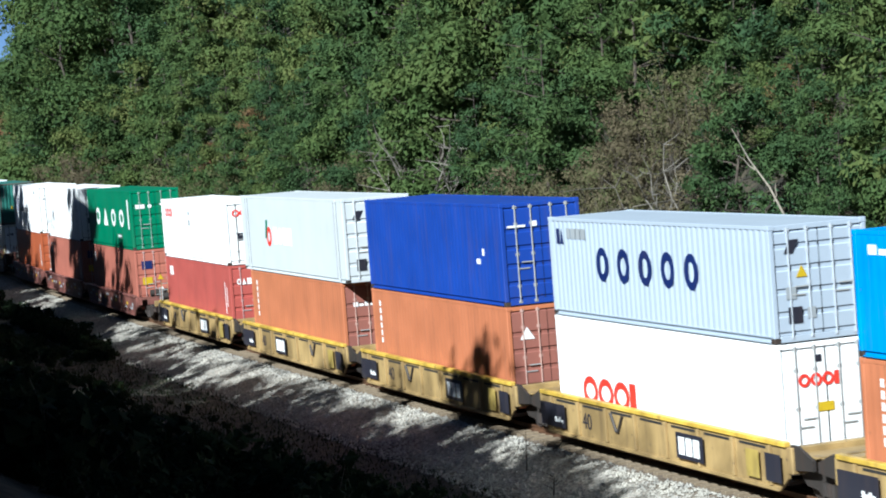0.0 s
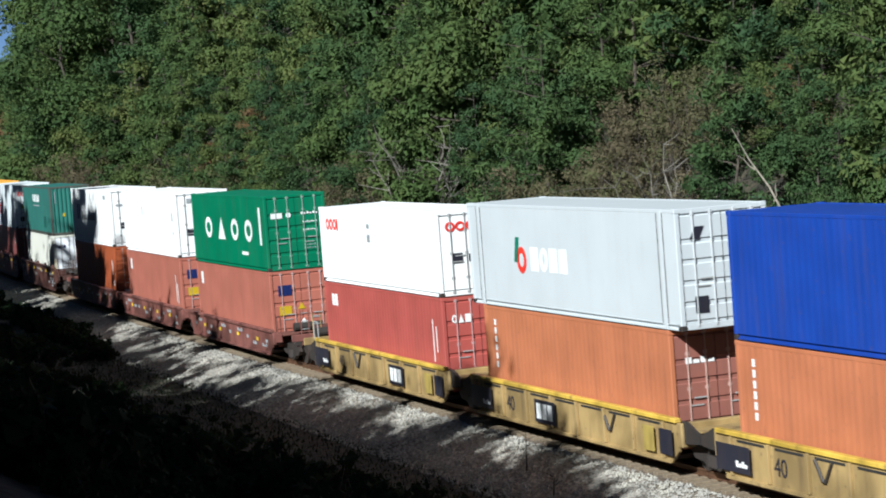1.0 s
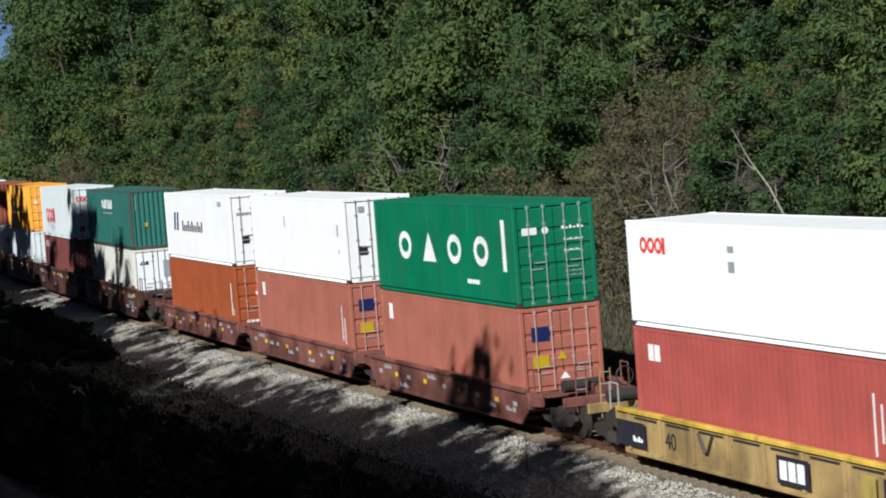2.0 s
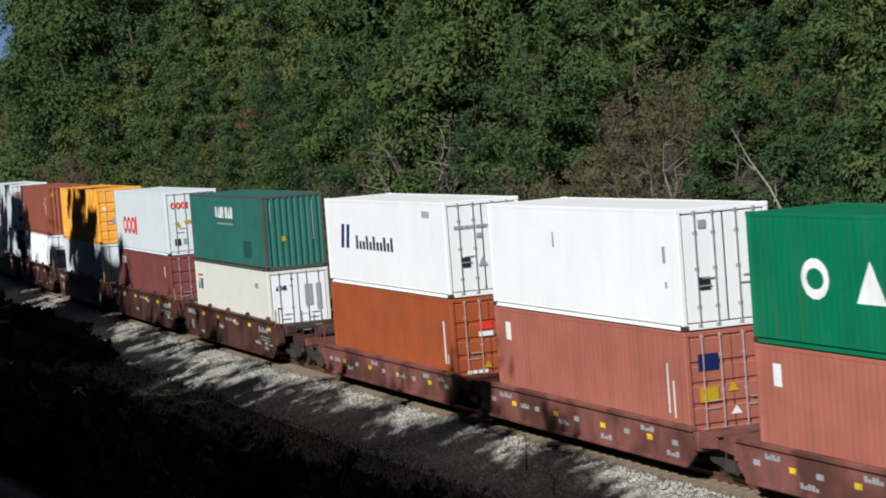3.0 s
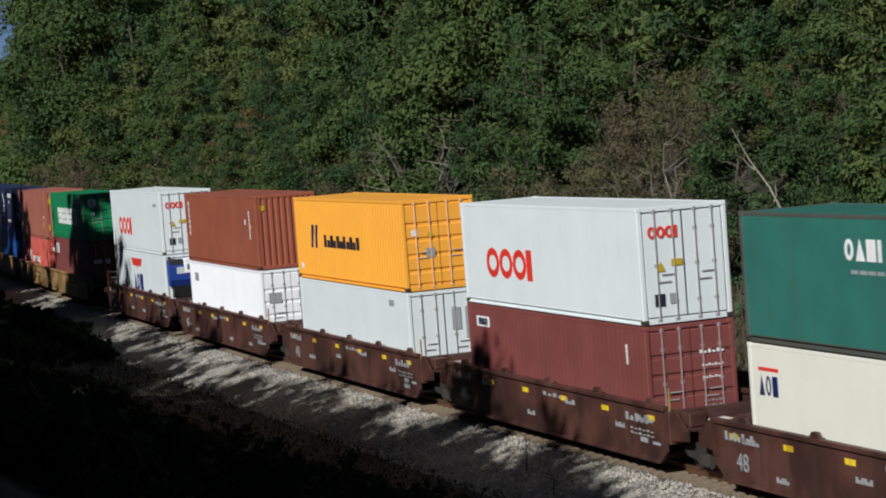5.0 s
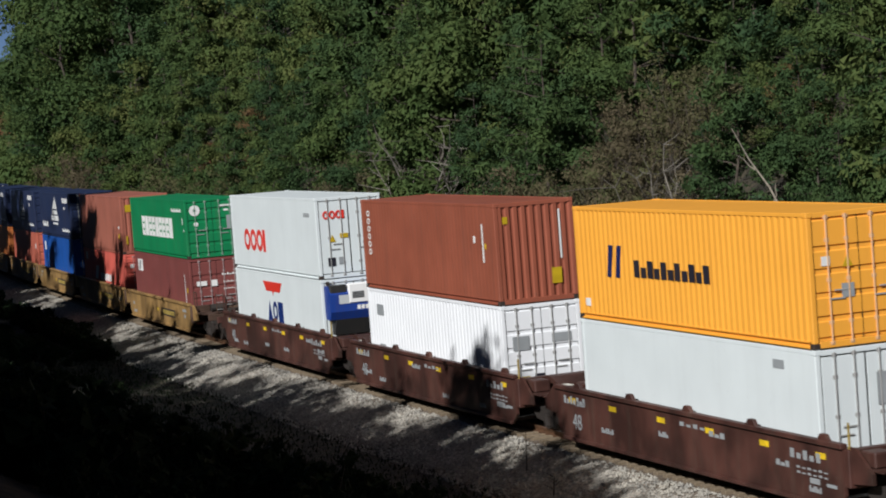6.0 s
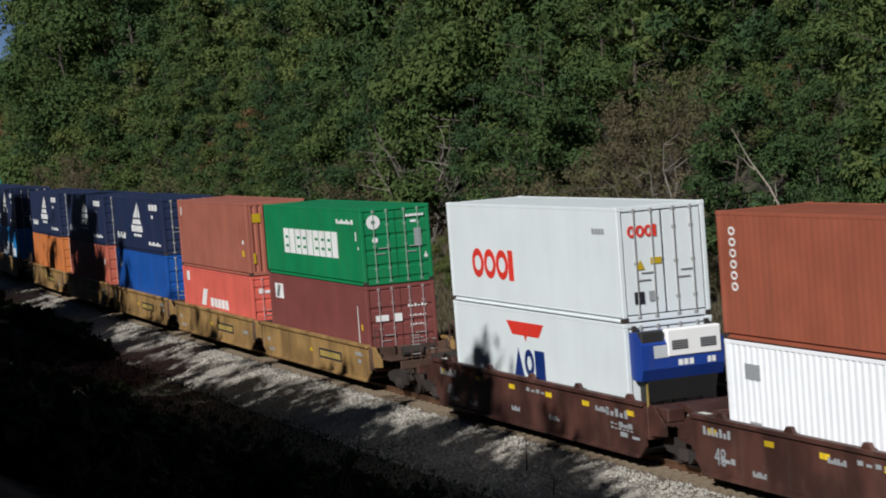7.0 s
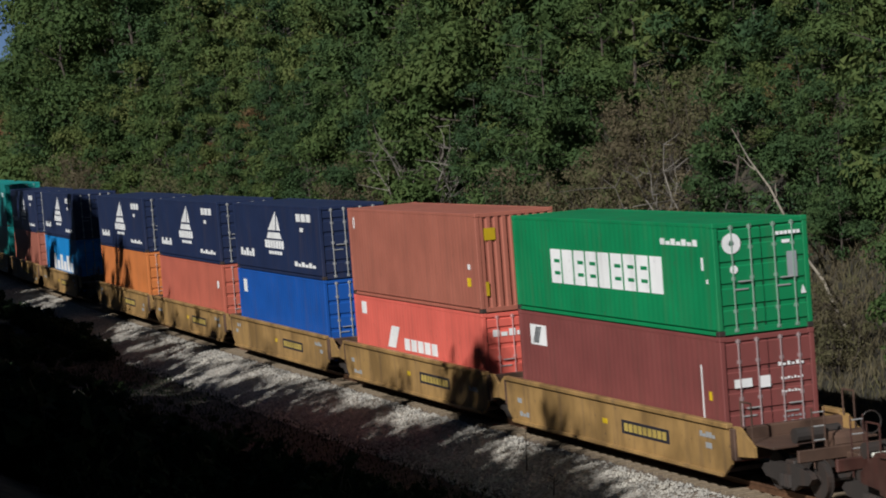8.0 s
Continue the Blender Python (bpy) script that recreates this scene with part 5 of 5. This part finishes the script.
def make_woods():
    rnd = random.Random(21)
    rows = [(9.6, 3.0, 3.4, "edge"), (12.0, 3.0, 5.2, "mixed"), (15.5, 3.3, 6.4, "mixed"), (19.5, 3.6, 7.2, "mixed"), (24.0, 4.2, 8.0, "pines"), (30.0, 5.0, 9.0, "pines"), (37.0, 6.5, 9.5, "pines")]
    for off, step, tall, what in rows:
        s = -1.57 * (off + 25.8) + 9
        s = min(s, {24.0: -84, 30.0: -140, 37.0: -200}.get(off, s))
        last = -300 if off < 25 else -270
        while s > last:
            far = 1 + max(0, -s - 130) / 90
            o = off + rnd.uniform(-1.2, 1.2)
            p = rnd.random()
            scrubby = -90 < s < -70 and off < 12.5
            if -87 < s < -74 and 11.5 < off < 17:
                kind = "scrub" if rnd.random() < 0.7 else "oak"
                plant(kind, rnd.randrange(9), s, o, rnd.uniform(0, 360), rnd.uniform(2.8, 4.4))
                s -= 1.9
                continue
            if what == "edge" and -70 < s < -58:
                s -= 2.0
                continue
            if what == "edge":
                kind = "scrub" if p < 0.4 or scrubby else "oak"
            elif what == "mixed":
                kind = "scrub" if scrubby and p < 0.6 else ("oak" if p < 0.45 else ("pine"))
            else:
                kind = "pine" if p < 0.7 else "oak"
            near = s > -135 and off > 11.5 and kind != "scrub"
            m = tall * (rnd.uniform(0.95, 1.3) if rnd.random() < 0.6 else rnd.uniform(0.45, 0.7)) * (1.45 if near else 1.1) * (1 + 0.33 * (far - 1)) * (0.75 if kind == "scrub" and what != "edge" else 1)
            plant(kind, rnd.randrange(12), s, o, rnd.uniform(0, 360), min(m, 13.9 if s < -80 else 8.5), "", s > -128)
            s -= step * far * rnd.uniform(0.8, 1.2) * (1.35 if near else 1)
    for off, tall, s in ((11.3, 23.5, -222.0), (16.0, 22.0, -214.0), (23.0, 18.5, -208.0)):
        while s > -400:
            plant("pine" if rnd.random() < 0.65 else "oak", rnd.randrange(12), s, off + rnd.uniform(-0.8, 0.8), rnd.uniform(0, 360), (tall if s > -236 else (20.5 if s > -275 else 18)) * rnd.uniform(0.92, 1.08))
            s -= rnd.uniform(6.5, 9) * (1 if s > -300 else 1.5)
    s = -165.0
    while s > -300:
        plant("pine", rnd.randrange(12), s, 43 + rnd.uniform(-2, 2), rnd.uniform(0, 360), rnd.uniform(14.5, 16.5))
        s -= rnd.uniform(5, 7)
    for s, off, tall in ((-66.5, 12.6, 5.6), (-69.5, 13.6, 6.4), (-64.5, 14.0, 6.0), (-71.0, 16.8, 6.5), (-67.0, 17.0, 6.8), (-79.0, 18.6, 5.5), (-82.5, 18.2, 6.2), (-85.5, 19.0, 5.8), (-76.5, 19.5, 5.5), (-88.5, 17.5, 5.0)):
        plant("pine", rnd.randrange(5), s, off, rnd.uniform(0, 360), tall)
    plant("autumn", 0, -152, 14.6, 30, 5.2)
    plant("autumn", 1, -291, 9.2, 140, 13.0)
    plant("autumn", 0, -312, 9.0, 10, 12.5)
    plant("autumn", 1, -158, 12.6, 80, 4.4)
    plant("autumn", 1, -74.6, 16.3, 200, 3.8)
    for s, off, tall in ((-60.4, 8.7, 2.6), (-62.0, 9.0, 2.4), (-58.6, 8.6, 2.4)):
        plant("scrub", rnd.randrange(3), s, off, rnd.uniform(0, 360), tall)
    plant("pale", 0, -66.5, 10.8, 10, 3.6)
    plant("pale", 0, -85.0, 18.4, 110, 4.2)
    plant("bare", 0, -103.5, 11.6, 0, 5.5)
    plant("bare", 1, -105.5, 12.4, 70, 5.2)
    plant("bare", 0, -74.0, 11.0, 150, 5.0)
    trunk = tagged(new("leaning_dead_trunk"), "pale bare trunk leaning among the scrub", "tree", "trees on the wooded bank")
    verts, faces = [], []
    x0, y0 = along(-59.6, 9.8)
    x1, y1 = along(-66.9, 9.8)
    a, b = Vector((x0, y0, height(-59.6, 9.8) - 0.3)), Vector((x1, y1, 7.66))
    tube(verts, faces, wander(rnd, a, b, 0.16, 7), [0.05, 0.048, 0.046, 0.043, 0.040, 0.034, 0.026, 0.012], 7)
    shared("stem", mesh_of("stem", [tuple(v) for v in verts], faces, PALE_BARK), trunk)
    for f in (0.45, 0.65, 0.8):
        verts, faces = [], []
        p = a.lerp(b, f)
        tube(verts, faces, wander(rnd, p, p + Vector((rnd.uniform(-0.9, 0.9), rnd.uniform(-0.3, 0.3), rnd.uniform(0.4, 1.0))), 0.08, 3), [0.03, 0.022, 0.015, 0.006], 4)
        shared("branch", mesh_of("branch", [tuple(v) for v in verts], faces, PALE_BARK), trunk)


make_woods()


def make_shade():
    """Trees on the camera's bank that shade the ditch and dapple the train."""
    rnd = random.Random(8)
    near = "trees on the near bank"
    s = -29.0
    while s > -190:
        tall = rnd.uniform(12.2, 14.8) + ((0.1 if s > -84 else 1.0) if s < -62 else 0) + (2.4 if s < -118 else 0)
        o = -29.5 if s > -42 else -26.6
        plant("oak" if rnd.random() < 0.4 else "pine", rnd.randrange(12), s, o + rnd.uniform(-0.8, 0.8), rnd.uniform(0, 360), tall + (2.0 if s > -42 else 0), near, False)
        s -= rnd.uniform(1.9, 2.7)
    for s, off, tall in ((-104.0, -26, 22.6), (-105.6, -26, 21.5), (-107.4, -26.4, 20.0), (-102.6, -28.6, 24.6), (-104.6, -28.8, 24.0), (-101, -31, 26.2), (-94.0, -26, 18.6), (-92.5, -28.5, 20.4), (-42.0, -27, 16.8), (-44.2, -27, 16.4), (-41, -28.6, 18.2),
                         (-50, -26, 14.6), (-55.5, -26, 15.2), (-58.0, -26, 15.6), (-66, -26, 14.8), (-76, -26, 15.4), (-84, -26, 15.6), (-35, -29, 17.4), (-128, -26, 21.0), (-132, -26, 23.0), (-137, -26, 23.0), (-143, -26, 22.0)):
        plant("pine", rnd.randrange(5), s, off + rnd.uniform(-0.4, 0.4), rnd.uniform(0, 360), tall, near, True, tall > 19.9)
    for k in range(32):
        s = -30 - 1.5 * k if k < 20 else -82 - 1.6 * (k - 20)
        plant("oak", k, s, -26.6 + rnd.uniform(-0.6, 0.6), rnd.uniform(0, 360), rnd.uniform(12.4, 13.3) if k < 20 else rnd.uniform(11.6, 12.5), near, False)
    n = 0
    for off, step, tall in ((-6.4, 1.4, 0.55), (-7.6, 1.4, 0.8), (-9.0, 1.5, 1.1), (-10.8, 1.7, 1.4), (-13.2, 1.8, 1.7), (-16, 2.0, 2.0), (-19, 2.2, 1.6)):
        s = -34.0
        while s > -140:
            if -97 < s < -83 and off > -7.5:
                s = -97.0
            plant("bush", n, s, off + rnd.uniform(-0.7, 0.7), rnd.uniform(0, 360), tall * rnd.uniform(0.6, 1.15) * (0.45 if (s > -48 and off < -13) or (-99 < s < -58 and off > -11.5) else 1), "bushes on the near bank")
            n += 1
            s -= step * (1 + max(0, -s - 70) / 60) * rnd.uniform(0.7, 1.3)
    # Near-black bushes over the ballast edge, deepening the shade there by colour.
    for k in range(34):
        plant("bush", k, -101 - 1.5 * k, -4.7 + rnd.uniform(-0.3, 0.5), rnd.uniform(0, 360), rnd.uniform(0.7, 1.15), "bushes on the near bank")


make_shade()


def make_grass():
    """Dry grass and leaf litter on the far slope below the woods, and weeds along the near ditch."""
    rng = np.random.default_rng(12)
    blocks = []
    for n, s0, s1, o0, o1, tall in ((36000, -112, -46, 5.4, 13.5, 0.5), (11000, -120, -40, -9.5, -4.2, 0.17)):
        s, o = rng.uniform(s0, s1, n), rng.uniform(o0, o1, n)
        p = np.array([(*along(a, b), height(a, b)) for a, b in zip(s, o)])
        h = tall * (0.4 + 0.9 * rng.random(n))
        lean = np.stack([rng.normal(0, 0.35, n), rng.normal(0, 0.35, n), np.ones(n)], axis=1)
        lean = unit(lean)
        nrm = unit(np.cross(lean, rng.normal(size=(n, 3))))
        blocks.append(quads(p + lean * h[:, None] * 0.45, nrm, lean, h, 0.022 + 0.03 * rng.random(n)))
    for name, v, mat, label in (("dry_grass", blocks[0], DRY_LEAF, "dry brown grass on the slope behind the track"), ("weeds", blocks[1], SHADED_LEAF, "weeds beside the gravel, coloured near black for the ditch's shade")):
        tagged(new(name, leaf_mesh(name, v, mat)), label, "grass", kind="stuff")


make_grass()


def make_weed():
    rnd = random.Random(2)
    for s, off, tall in ((-54.9, -2.9, 1.0), (-51.5, -3.6, 0.6)):
        x, y = along(s, off)
        weed = tagged(new("dead_weed"), "thin dry weed standing in the gravel beside the track", "plant")
        weed.location = (x, y, height(s, off))
        verts, faces = [], []
        tube(verts, faces, wander(rnd, (0, 0, -0.05), (0.05, 0.03, tall), 0.03, 4), [0.022, 0.02, 0.016, 0.012, 0.006], 5)
        shared("stem", mesh_of("stem", [tuple(v) for v in verts], faces, BARK), weed)
        for k in range(5):
            verts, faces = [], []
            z = tall * (0.35 + 0.13 * k)
            a = rnd.uniform(0, 6.28)
            tube(verts, faces, wander(rnd, (0.02, 0.01, z), (0.25 * math.cos(a), 0.25 * math.sin(a), z + 0.12), 0.02, 2), [0.012, 0.01, 0.004], 4)
            shared("twig", mesh_of("twig", [tuple(v) for v in verts], faces, BARK), weed)


make_weed()


# ---- motion ----
def motions():
    for thing, mid, z in MOVING:
        rows = []
        for i in range(17):
            s = mid + travelled(i * 0.5)
            x, y = along(s)
            rows.append((i * 0.5, pose(x, y, z, 0, 0, heading(s))))
        walk(thing, rows)


motions()
